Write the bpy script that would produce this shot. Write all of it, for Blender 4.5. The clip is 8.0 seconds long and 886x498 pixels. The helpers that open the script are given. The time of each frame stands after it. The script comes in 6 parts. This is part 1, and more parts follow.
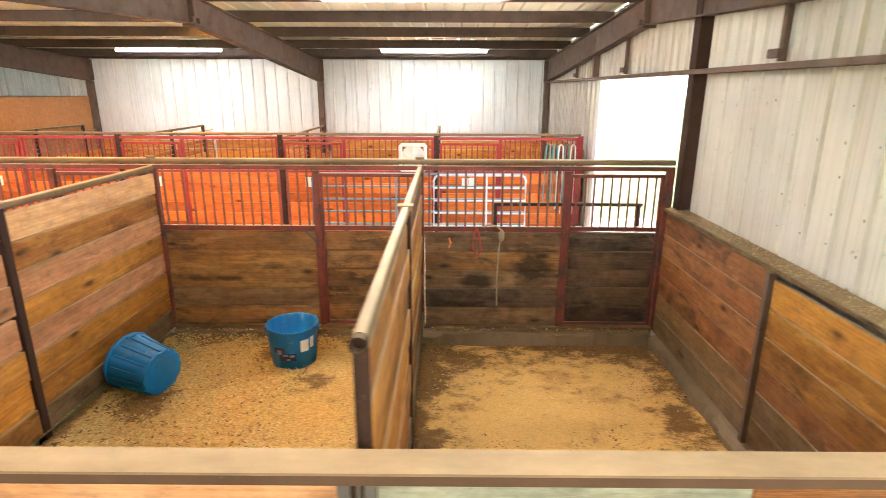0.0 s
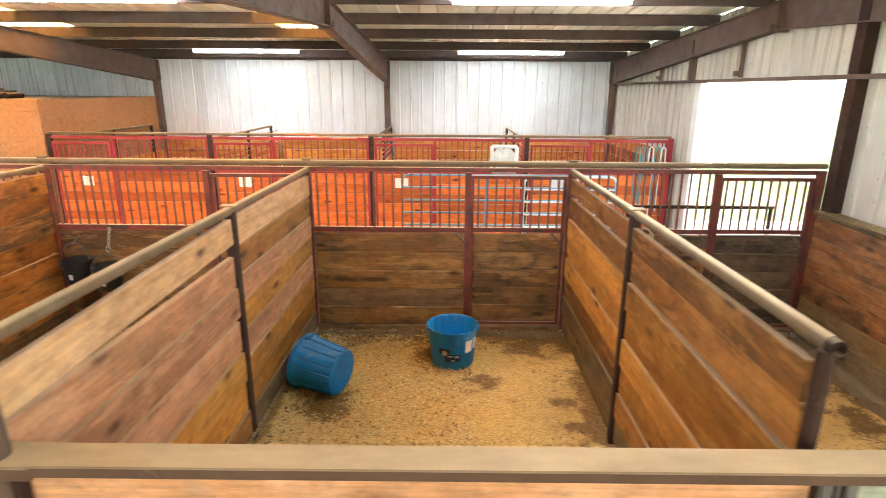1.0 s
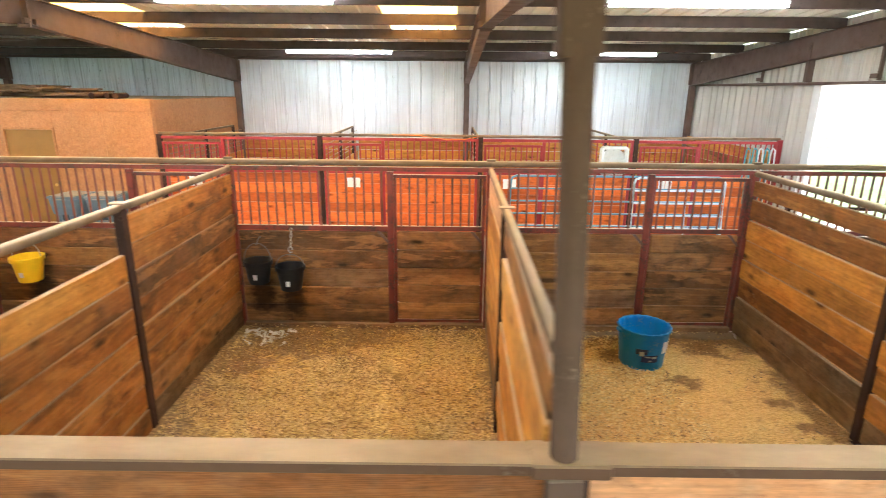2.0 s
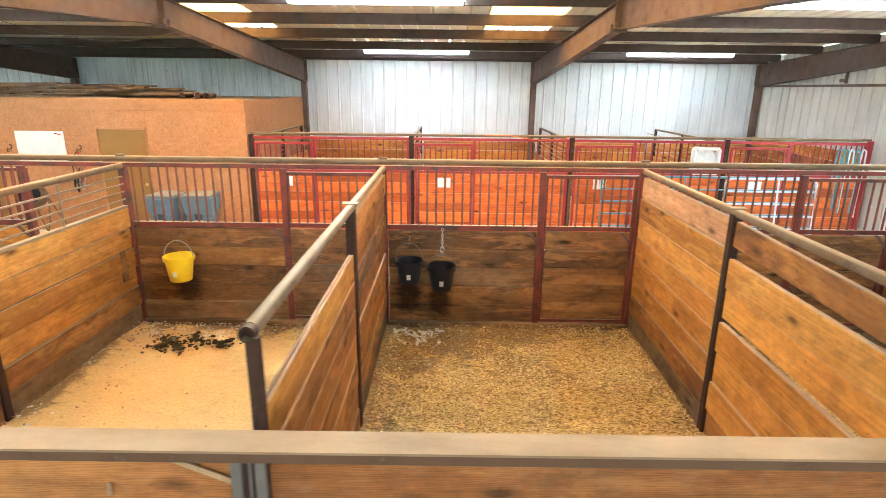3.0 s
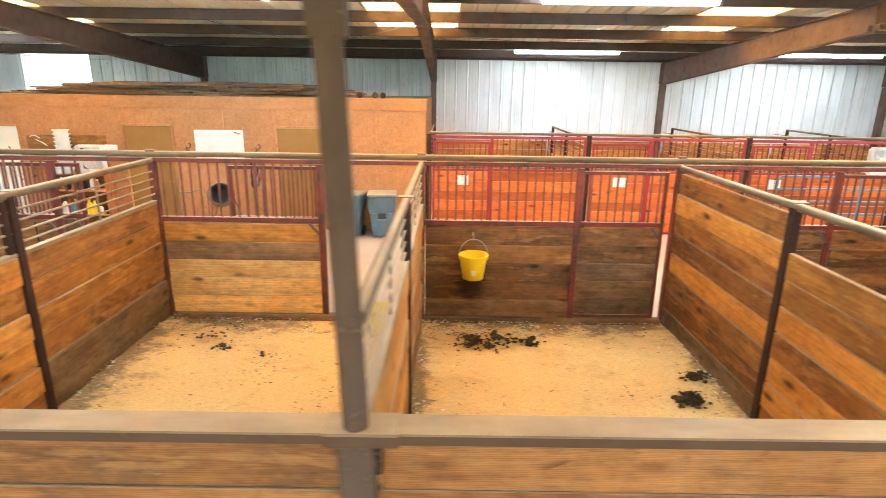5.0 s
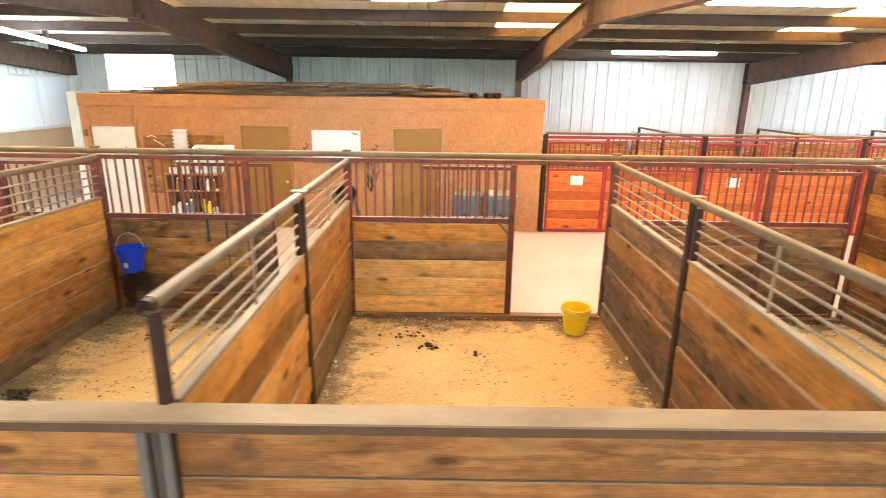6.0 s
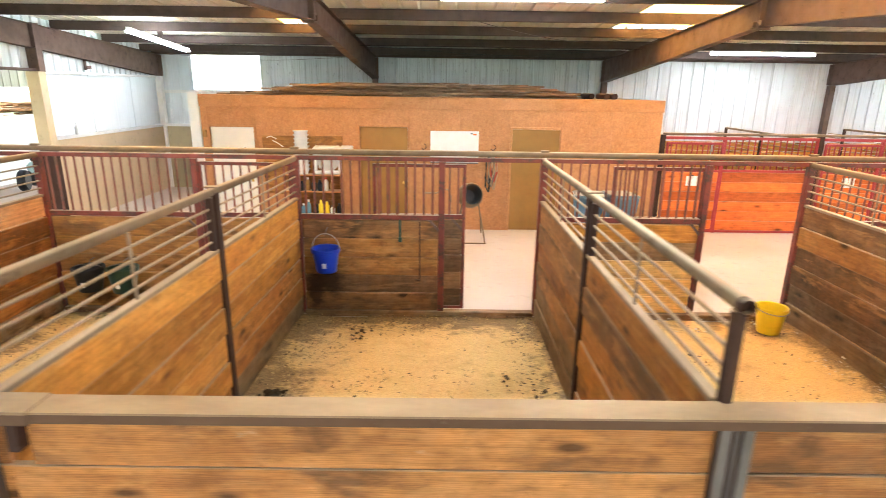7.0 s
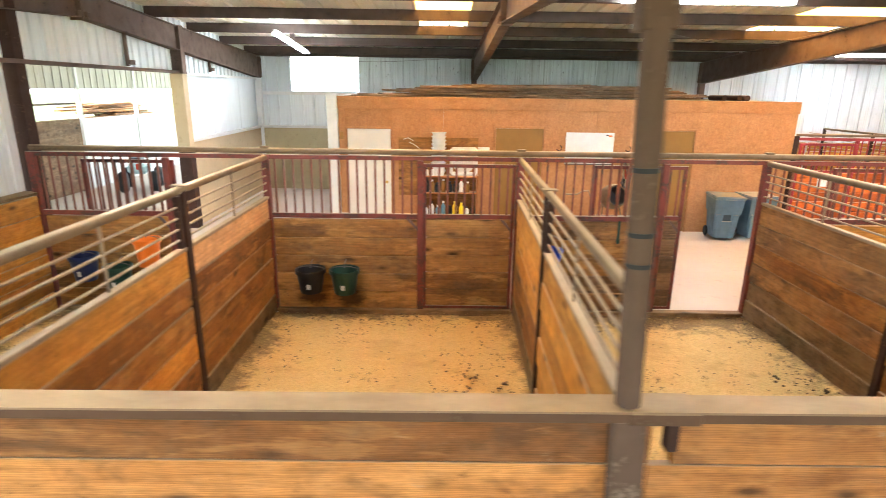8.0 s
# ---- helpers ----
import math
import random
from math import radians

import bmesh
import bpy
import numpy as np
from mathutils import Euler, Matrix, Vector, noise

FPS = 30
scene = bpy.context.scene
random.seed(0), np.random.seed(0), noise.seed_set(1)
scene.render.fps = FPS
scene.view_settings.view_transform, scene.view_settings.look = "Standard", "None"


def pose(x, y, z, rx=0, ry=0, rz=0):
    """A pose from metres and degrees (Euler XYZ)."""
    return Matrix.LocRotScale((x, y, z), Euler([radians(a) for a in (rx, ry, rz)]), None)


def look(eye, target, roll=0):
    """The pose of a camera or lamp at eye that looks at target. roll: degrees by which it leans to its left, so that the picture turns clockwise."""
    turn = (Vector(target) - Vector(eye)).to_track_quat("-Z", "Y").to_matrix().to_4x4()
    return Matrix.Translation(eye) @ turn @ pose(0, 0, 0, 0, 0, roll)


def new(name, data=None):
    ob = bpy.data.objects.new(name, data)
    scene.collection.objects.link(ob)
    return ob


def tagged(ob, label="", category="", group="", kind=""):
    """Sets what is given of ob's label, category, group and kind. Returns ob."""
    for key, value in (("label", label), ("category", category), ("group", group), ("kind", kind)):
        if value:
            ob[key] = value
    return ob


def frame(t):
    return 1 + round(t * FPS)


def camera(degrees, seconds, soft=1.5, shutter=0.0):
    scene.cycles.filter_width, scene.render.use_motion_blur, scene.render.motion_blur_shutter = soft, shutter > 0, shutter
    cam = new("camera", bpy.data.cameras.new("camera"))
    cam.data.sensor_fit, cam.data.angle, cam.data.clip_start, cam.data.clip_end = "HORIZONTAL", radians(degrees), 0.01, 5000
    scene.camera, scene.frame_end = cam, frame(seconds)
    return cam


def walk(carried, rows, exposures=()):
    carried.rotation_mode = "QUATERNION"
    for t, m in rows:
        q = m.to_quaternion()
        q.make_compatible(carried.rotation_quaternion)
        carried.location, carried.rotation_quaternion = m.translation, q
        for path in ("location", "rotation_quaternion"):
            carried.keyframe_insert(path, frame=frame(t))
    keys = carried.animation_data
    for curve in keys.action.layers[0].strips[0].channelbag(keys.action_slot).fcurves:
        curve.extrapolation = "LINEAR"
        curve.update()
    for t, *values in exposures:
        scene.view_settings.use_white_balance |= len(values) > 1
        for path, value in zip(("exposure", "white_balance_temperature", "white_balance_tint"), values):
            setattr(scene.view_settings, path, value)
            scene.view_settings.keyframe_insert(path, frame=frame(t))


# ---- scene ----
# camera: seconds, eye x y z, yaw, pitch, roll in degrees
cam = camera(77.1, 8.0, soft=0.45, shutter=0.3)
ROWS = [
    (0.0, 0.001, 0.468, 2.799, 0.46, -16.07, 0.22),
    (0.5, -0.836, 0.433, 2.816, 0.45, -16.08, 0.32),
    (1.0, -1.727, 0.403, 2.828, 0.44, -16.08, 0.40),
    (1.5, -2.747, 0.375, 2.833, 0.43, -16.08, 0.48),
    (2.0, -3.827, 0.350, 2.834, 0.41, -16.08, 0.55),
    (2.2, -4.280, 0.341, 2.833, 0.40, -16.08, 0.57),
    (3.3, -5.950, 0.296, 2.819, 0.32, -16.07, 0.69),
    (3.5, -6.171, 0.289, 2.815, 0.30, -16.07, 0.71),
    (4.0, -6.832, 0.271, 2.804, 0.26, -16.07, 0.75),
    (4.5, -7.824, 0.254, 2.791, 0.20, -16.06, 0.78),
    (5.0, -9.079, 0.237, 2.778, 0.14, -16.05, 0.80),
    (5.2, -9.566, 0.231, 2.773, 0.12, -16.05, 0.81),
    (6.3, -12.045, 0.192, 2.746, -0.04, -16.03, 0.83),
    (6.5, -12.513, 0.185, 2.742, -0.07, -16.03, 0.83),
    (7.0, -13.695, 0.165, 2.734, -0.16, -16.02, 0.83),
    (7.5, -15.043, 0.144, 2.729, -0.25, -16.01, 0.81),
    (8.0, -16.379, 0.120, 2.727, -0.35, -15.99, 0.79),
]


def row_pose(x, y, z, yaw, pitch, roll):
    a, b = radians(yaw), radians(pitch)
    way = Vector((-math.sin(a) * math.cos(b), math.cos(a) * math.cos(b), math.sin(b)))
    eye = Vector((x, y, z))
    return look(eye, eye + way, roll)


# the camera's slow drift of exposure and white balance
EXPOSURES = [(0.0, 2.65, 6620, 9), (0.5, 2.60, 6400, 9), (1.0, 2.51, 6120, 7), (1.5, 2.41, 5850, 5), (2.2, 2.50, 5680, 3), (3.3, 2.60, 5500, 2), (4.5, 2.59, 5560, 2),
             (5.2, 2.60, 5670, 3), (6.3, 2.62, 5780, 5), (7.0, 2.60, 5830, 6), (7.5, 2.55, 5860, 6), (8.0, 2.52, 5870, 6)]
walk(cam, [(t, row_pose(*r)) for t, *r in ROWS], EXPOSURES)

# ---- light ----
world = bpy.data.worlds.new("sky")
scene.world = world
world.use_nodes = True
wn, wl = world.node_tree.nodes, world.node_tree.links
sky = wn.new("ShaderNodeTexSky")
sky.sky_type, sky.sun_disc = "NISHITA", False
sky.sun_elevation, sky.sun_rotation = radians(58), radians(180)
sky.air_density, sky.dust_density, sky.ozone_density = 1.0, 2.5, 1.0
wl.new(sky.outputs[0], wn["Background"].inputs[0])
wn["Background"].inputs[1].default_value = 0.15

sun = new("sun", bpy.data.lights.new("sun", "SUN"))
sun.data.energy, sun.data.angle, sun.data.color = 5.0, radians(0.6), (1.0, 0.95, 0.86)
sun.matrix_world = look((0, 0, 30), (0, 18.7, 0))


# ---- node helpers ----
class Mat:
    """A procedural material under construction."""

    def __init__(self, name):
        self.m = bpy.data.materials.new(name)
        self.m.use_nodes = True
        self.t = self.m.node_tree
        self.bsdf = self.t.nodes["Principled BSDF"]

    def n(self, kind, **kw):
        node = self.t.nodes.new(kind)
        for k, v in kw.items():
            if k in node.inputs:
                self.put(node.inputs[k], v)
        return node

    def put(self, sock, v):
        if isinstance(v, bpy.types.NodeSocket):
            self.t.links.new(v, sock)
        else:
            sock.default_value = v

    def coords(self, kind="Object", scale=(1, 1, 1), spread=0.0):
        tc = self.t.nodes.new("ShaderNodeTexCoord")
        out = tc.outputs[kind]
        if spread:
            oi = self.t.nodes.new("ShaderNodeObjectInfo")
            mul = self.t.nodes.new("ShaderNodeMath")
            mul.operation = "MULTIPLY"
            self.t.links.new(oi.outputs["Random"], mul.inputs[0])
            mul.inputs[1].default_value = spread
            add = self.t.nodes.new("ShaderNodeVectorMath")
            add.operation = "ADD"
            self.t.links.new(out, add.inputs[0])
            self.t.links.new(mul.outputs[0], add.inputs[1])
            out = add.outputs[0]
        mp = self.t.nodes.new("ShaderNodeMapping")
        mp.inputs["Scale"].default_value = scale
        self.t.links.new(out, mp.inputs[0])
        return mp.outputs[0]

    def noise(self, vec, scale, detail=4.0, rough=0.55, distort=0.0):
        nd = self.n("ShaderNodeTexNoise", Vector=vec, Scale=scale, Detail=detail, Roughness=rough, Distortion=distort)
        return nd.outputs["Fac"]

    def ramp(self, fac, stops):
        nd = self.t.nodes.new("ShaderNodeValToRGB")
        el = nd.color_ramp.elements
        while len(el) < len(stops):
            el.new(0.5)
        for e, (p, c) in zip(el, stops):
            e.position = p
            e.color = (*c, 1) if not isinstance(c, (int, float)) else (c, c, c, 1)
        self.t.links.new(fac, nd.inputs[0])
        return nd.outputs[0]

    def mix(self, fac, a, b, blend="MIX"):
        nd = self.t.nodes.new("ShaderNodeMix")
        nd.data_type, nd.blend_type = "RGBA", blend
        for sock, v in ((nd.inputs[0], fac), (nd.inputs[6], a), (nd.inputs[7], b)):
            if isinstance(v, tuple):
                v = (*v, 1)[:4]
            self.put(sock, v)
        return nd.outputs[2]

    def math(self, op, a, b=0.0):
        nd = self.t.nodes.new("ShaderNodeMath")
        nd.operation = op
        self.put(nd.inputs[0], a)
        self.put(nd.inputs[1], b)
        return nd.outputs[0]

    def random(self):
        return self.t.nodes.new("ShaderNodeObjectInfo").outputs["Random"]

    def island(self):
        return self.t.nodes.new("ShaderNodeNewGeometry").outputs["Random Per Island"]

    def upward(self):
        """How much a face looks up, for settled dust."""
        g = self.t.nodes.new("ShaderNodeNewGeometry")
        s = self.t.nodes.new("ShaderNodeSeparateXYZ")
        self.t.links.new(g.outputs["Normal"], s.inputs[0])
        return self.ramp(s.outputs[2], [(0.55, 0.0), (0.95, 1.0)])

    def done(self, color, rough=0.7, metal=0.0, bump=None, strength=0.3, dist=0.004, spec=0.4):
        b = self.bsdf.inputs
        self.put(b["Base Color"], (*color, 1) if isinstance(color, tuple) else color)
        self.put(b["Roughness"], rough)
        b["Metallic"].default_value = metal
        b["Specular IOR Level"].default_value = spec
        if bump is not None:
            nd = self.n("ShaderNodeBump", Height=bump, Strength=strength, Distance=dist)
            self.t.links.new(nd.outputs[0], b["Normal"])
        return self.m


def wood(name, dark, mid, light, stain=0.5, stain_col=(0.05, 0.025, 0.012), dust=0.35, dust_col=(0.46, 0.36, 0.25), rings=0.14, worn=0.4, ledge=0.8, fine=7.0, wash=0.0, figure=0.32):
    """Sawn boards, grain along local x: broad tone, streaky figure, growth rings, fibre, knots, stains, rubbed patches, scuffs, dust."""
    k = Mat(name)
    broad = k.noise(k.coords(scale=(0.7, 2.0, 2.0), spread=60), 1.1, 4, 0.55, 0.5)
    col = k.ramp(broad, [(0.22, dark), (0.48, mid), (0.82, light)])
    streak = k.noise(k.coords(scale=(0.55, 11, 11), spread=83), 1.5, 5, 0.6, 1.2)
    col = k.mix(figure, col, k.ramp(streak, [(0.30, (0.50, 0.44, 0.38)), (0.47, (0.95, 0.93, 0.90)), (0.70, (1.30, 1.30, 1.24))]), "MULTIPLY")
    wave = k.n("ShaderNodeTexWave", Vector=k.coords(scale=(0.10, 1.1, 1.1), spread=37), Scale=fine, Distortion=14.0, Detail=3.0)
    wave.inputs["Detail Scale"].default_value = 0.6
    wave.bands_direction = "Z"
    col = k.mix(rings, col, k.ramp(wave.outputs["Fac"], [(0.10, 0.42), (0.45, 1.02), (1.0, 1.12)]), "MULTIPLY")
    fibre = k.noise(k.coords(scale=(3.5, 70, 70), spread=60), 1.0, 4, 0.65)
    col = k.mix(0.42, col, k.ramp(fibre, [(0.30, 0.68), (0.70, 1.18)]), "MULTIPLY")
    tone = k.ramp(k.random(), [(0.0, (0.58, 0.54, 0.52)), (0.22, (0.84, 0.78, 0.72)), (0.45, (1.0, 1.02, 1.05)), (0.7, (1.10, 1.04, 0.92)), (1.0, (1.36, 1.32, 1.16))])
    col = k.mix(0.9, col, tone, "MULTIPLY")
    blot = k.noise(k.coords(scale=(1.1, 2.6, 2.6), spread=90), 1.5, 7, 0.62, 0.6)
    col = k.mix(k.ramp(blot, [(0.51, 0.0), (0.66, stain)]), col, stain_col)
    rub = k.noise(k.coords(scale=(1.2, 7.0, 7.0), spread=71), 1.3, 8, 0.66, 0.4)
    col = k.mix(k.ramp(rub, [(0.54, 0.0), (0.59, worn * 0.75), (0.74, worn)]), col, tuple(min(1, c * 1.12) for c in light))
    knots = k.n("ShaderNodeTexVoronoi", Vector=k.coords(scale=(2.6, 7.0, 7.0), spread=23), Scale=1.0)
    some = k.n("ShaderNodeSeparateColor")
    k.t.links.new(knots.outputs["Color"], some.inputs[0])
    spot = k.math("MULTIPLY", k.ramp(knots.outputs["Distance"], [(0.10, 0.95), (0.17, 0.5), (0.30, 0.0)]), k.ramp(some.outputs[0], [(0.62, 0.0), (0.68, 1.0)]))
    col = k.mix(spot, col, tuple(c * 0.30 for c in dark))
    nicks = k.noise(k.coords(scale=(14, 24, 24), spread=5), 1.0, 6, 0.75)
    col = k.mix(k.ramp(nicks, [(0.60, 0.0), (0.68, 0.55)]), col, tuple(c * 0.5 for c in dark))
    smear = k.noise(k.coords(scale=(3.0, 6.0, 6.0), spread=53), 2.2, 7, 0.72)
    col = k.mix(0.75, col, k.ramp(smear, [(0.30, 0.58), (0.50, 1.0), (0.68, 1.26)]), "MULTIPLY")
    scuff = k.noise(k.coords(scale=(4.0, 11, 11), spread=33), 1.2, 8, 0.74)
    col = k.mix(k.ramp(scuff, [(0.63, 0.0), (0.70, min(1.0, 1.3 * dust + wash))]), col, dust_col)
    powder = k.noise(k.coords(spread=11), 7, 5, 0.7)
    col = k.mix(k.math("MULTIPLY", k.ramp(powder, [(0.45, 0.0), (0.75, 1.0)]), dust), col, dust_col)
    col = k.mix(k.math("MULTIPLY", k.upward(), ledge), col, dust_col)
    wet = k.n("ShaderNodeAttribute")
    wet.attribute_name = "dirt"
    soaked = k.math("MULTIPLY", wet.outputs["Fac"], k.ramp(smear, [(0.30, 1.5), (0.70, 0.6)]))
    col = k.mix(k.ramp(soaked, [(0.22, 0.0), (0.75, 0.82)]), col, tuple(c * 0.5 for c in stain_col))
    hgt = k.math("ADD", k.math("MULTIPLY", wave.outputs["Fac"], 0.25), k.math("ADD", k.math("MULTIPLY", fibre, 0.45), k.math("MULTIPLY", nicks, 0.3)))
    return k.done(col, k.ramp(broad, [(0.2, 0.60), (0.8, 0.80)]), 0, hgt, 0.5, 0.006, 0.22)


def paint(name, col, worn, rough=0.45, metal=0.0, dust=0.8, chip=0.66, dust_col=(0.44, 0.35, 0.24), spec=0.4):
    """Painted or bare steel, chipped, with dust on what looks up."""
    k = Mat(name)
    big = k.noise(k.coords("Object", spread=40), 5, 5, 0.6)
    small = k.noise(k.coords("Object", spread=40), 45, 4)
    c = k.mix(k.ramp(big, [(0.3, 0.0), (0.75, 0.55)]), col, tuple(v * 0.55 for v in col))
    c = k.mix(k.ramp(k.math("ADD", k.math("MULTIPLY", big, 0.6), k.math("MULTIPLY", small, 0.4)), [(chip - 0.08, 0.0), (chip, 1.0)]), c, worn)
    settled = k.mix(k.ramp(k.noise(k.coords("Object", scale=(0.5, 1.2, 1.2), spread=13), 2.5, 7, 0.65), [(0.32, 0.0), (0.66, 1.0)]), tuple(v * 0.74 for v in dust_col), tuple(min(1.0, v * 1.12) for v in dust_col))
    c = k.mix(k.math("MULTIPLY", k.upward(), dust), c, settled)
    return k.done(c, k.ramp(big, [(0.3, rough), (0.8, min(1, rough + 0.3))]), metal, small, 0.2, 0.002, spec)


def sheet_metal(name, col, streak, rough=0.5, amount=0.5, rust=0.66):
    """Painted wall sheet with dirt running down from its fixings."""
    k = Mat(name)
    run = k.noise(k.coords("Object", scale=(26, 26, 0.35), spread=50), 1.3, 5, 0.65)
    spots = k.noise(k.coords("Object", scale=(6, 6, 3), spread=30), 3.0, 6, 0.7)
    big = k.noise(k.coords("Object", spread=20), 0.9, 3)
    c = k.mix(k.ramp(run, [(0.5, 0.0), (0.75, amount)]), col, streak)
    c = k.mix(k.ramp(spots, [(rust, 0.0), (rust + 0.06, amount)]), c, tuple(v * 0.35 for v in streak))
    c = k.mix(k.ramp(big, [(0.35, 0.0), (0.7, 0.25)]), c, streak)
    tone = k.ramp(k.random(), [(0.0, 0.9), (1.0, 1.05)])
    c = k.mix(1.0, c, tone, "MULTIPLY")
    return k.done(c, rough, 0.0, spots, 0.06, 0.002)


def plain(name, col, rough=0.5, metal=0.0, vary=0.25, scale=6, spec=0.4):
    k = Mat(name)
    a = k.noise(k.coords("Object", spread=30), scale, 5, 0.6)
    b = k.noise(k.coords("Object", spread=30), scale * 9, 3)
    c = k.mix(k.ramp(a, [(0.3, 0.0), (0.75, 1.0)]), col, tuple(v * (1 - vary) for v in col))
    return k.done(c, k.ramp(b, [(0.2, max(0, rough - 0.08)), (0.8, min(1, rough + 0.12))]), metal, b, 0.12, 0.002, spec)


def lamp_mat(name, col, strength):
    k = Mat(name)
    k.bsdf.inputs["Emission Color"].default_value = (*col, 1)
    k.bsdf.inputs["Emission Strength"].default_value = strength
    return k.done((0.9, 0.9, 0.9), 0.3)


M_FRONT = wood("stall_front_wood", (0.105, 0.053, 0.023), (0.205, 0.104, 0.040), (0.40, 0.196, 0.066), 0.75, (0.040, 0.025, 0.013), dust=0.10, worn=0.55, ledge=0.12, figure=0.2)
M_TAN = wood("tan_front_wood", (0.165, 0.076, 0.024), (0.265, 0.129, 0.039), (0.41, 0.215, 0.066), 0.65, (0.085, 0.046, 0.020), dust=0.10, worn=0.7, ledge=0.12, figure=0.2)
M_GREYED = wood("greyed_front_wood", (0.125, 0.073, 0.036), (0.205, 0.119, 0.058), (0.32, 0.185, 0.085), 0.5, (0.045, 0.027, 0.014), dust=0.14, worn=0.5, ledge=0.12, figure=0.2)
M_SIDE = wood("partition_wood", (0.27, 0.104, 0.018), (0.44, 0.194, 0.033), (0.60, 0.303, 0.062), 0.45, (0.18, 0.072, 0.017), dust=0.06, worn=0.35, wash=0.12)
M_AMBER = wood("amber_partition_wood", (0.37, 0.148, 0.026), (0.52, 0.240, 0.044), (0.66, 0.355, 0.085), 0.4, (0.22, 0.088, 0.019), dust=0.05, worn=0.35, wash=0.10)
M_UMBER = wood("umber_partition_wood", (0.16, 0.062, 0.015), (0.275, 0.116, 0.028), (0.41, 0.193, 0.050), 0.7, (0.070, 0.031, 0.011), dust=0.07, worn=0.5, wash=0.15)
M_GRIME = wood("grimy_bottom_board", (0.100, 0.062, 0.030), (0.175, 0.110, 0.056), (0.27, 0.175, 0.092), 0.6, (0.060, 0.036, 0.018), dust=0.22, dust_col=(0.36, 0.28, 0.18), worn=0.3, wash=0.2)
M_PINK = wood("honey_partition_wood", (0.37, 0.158, 0.070), (0.53, 0.256, 0.128), (0.66, 0.370, 0.205), 0.45, (0.22, 0.100, 0.038), dust=0.22, worn=0.4)
M_PALE = wood("dusty_top_board", (0.37, 0.19, 0.088), (0.49, 0.285, 0.150), (0.60, 0.39, 0.225), 0.4, (0.26, 0.12, 0.040), dust=0.18)
M_NEW = wood("new_pine_board", (0.58, 0.30, 0.082), (0.71, 0.425, 0.132), (0.81, 0.54, 0.20), 0.2, (0.34, 0.15, 0.045), dust=0.05, rings=0.2, worn=0.25, fine=11, figure=0.35)
M_DARK = wood("blackened_board", (0.034, 0.022, 0.015), (0.085, 0.054, 0.034), (0.17, 0.105, 0.060), 0.5, (0.022, 0.015, 0.011), dust=0.14, ledge=0.15, wash=0.1)
M_NEAR = wood("outer_board", (0.245, 0.084, 0.022), (0.35, 0.134, 0.037), (0.45, 0.198, 0.064), 0.45, (0.13, 0.056, 0.023), dust=0.10, rings=0.36, worn=0.25, fine=34, figure=0.45)
M_NEARWORN = wood("stained_outer_board", (0.27, 0.104, 0.030), (0.40, 0.170, 0.052), (0.53, 0.255, 0.088), 0.8, (0.11, 0.049, 0.020), dust=0.08, rings=0.30, worn=0.3, fine=28, wash=0.2, figure=0.5)
M_SAGE = wood("pale_green_painted_board", (0.24, 0.25, 0.19), (0.33, 0.33, 0.25), (0.42, 0.41, 0.31), 0.4, (0.26, 0.18, 0.10), dust=0.25)
M_ORANGE = wood("orange_stained_board", (0.45, 0.102, 0.022), (0.63, 0.146, 0.028), (0.72, 0.205, 0.044), 0.15, (0.30, 0.07, 0.016), dust=0.03, worn=0.08, figure=0.12)
M_RUST = wood("red_brown_kick_board", (0.118, 0.048, 0.021), (0.24, 0.096, 0.037), (0.39, 0.178, 0.071), 0.8, (0.062, 0.032, 0.016), dust=0.14, dust_col=(0.40, 0.27, 0.16), worn=0.5, ledge=0.8, wash=0.15)
M_LUMBER = wood("old_lumber", (0.09, 0.052, 0.028), (0.21, 0.125, 0.068), (0.38, 0.25, 0.15), 0.3, dust=0.3)
M_SHELF = wood("shelf_wood", (0.38, 0.14, 0.045), (0.55, 0.23, 0.08), (0.66, 0.32, 0.13), 0.15, dust=0.15)
M_RED = paint("red_paint", (0.185, 0.037, 0.025), (0.070, 0.036, 0.027), 0.42, chip=0.585, dust=0.95, dust_col=(0.58, 0.48, 0.38))
M_BAR = paint("dusty_red_brown_bar", (0.22, 0.075, 0.046), (0.11, 0.065, 0.045), 0.5, chip=0.60, dust=0.9, dust_col=(0.52, 0.42, 0.32))
M_REDFAR = paint("bright_red_paint", (0.36, 0.030, 0.035), (0.12, 0.04, 0.03), 0.4, chip=0.70, dust=0.5)
M_POST = paint("brown_primer", (0.056, 0.029, 0.022), (0.12, 0.068, 0.045), 0.68, chip=0.66, dust=0.6, spec=0.14)
M_BARNPOST = paint("dusty_brown_primer", (0.128, 0.080, 0.057), (0.21, 0.150, 0.105), 0.85, chip=0.66, dust=0.8, spec=0.14)
M_FRAME = paint("frame_primer", (0.142, 0.088, 0.065), (0.060, 0.038, 0.030), 0.6, chip=0.66, dust=0.4)
M_PIPE = paint("dusty_pipe", (0.20, 0.135, 0.08), (0.13, 0.08, 0.05), 0.6, dust=1.0, chip=0.64, dust_col=(0.51, 0.39, 0.255), spec=0.14)
M_ROD = paint("dusty_rod", (0.30, 0.22, 0.145), (0.14, 0.09, 0.06), 0.6, dust=1.0, dust_col=(0.51, 0.395, 0.265), spec=0.14)
M_CAP = paint("rail_cap_paint", (0.125, 0.070, 0.043), (0.15, 0.100, 0.068), 0.6, chip=0.68, dust=1.0, dust_col=(0.56, 0.395, 0.235), spec=0.14)
M_PURLIN = paint("purlin_primer", (0.085, 0.055, 0.045), (0.038, 0.028, 0.025), 0.6, dust=0.2)
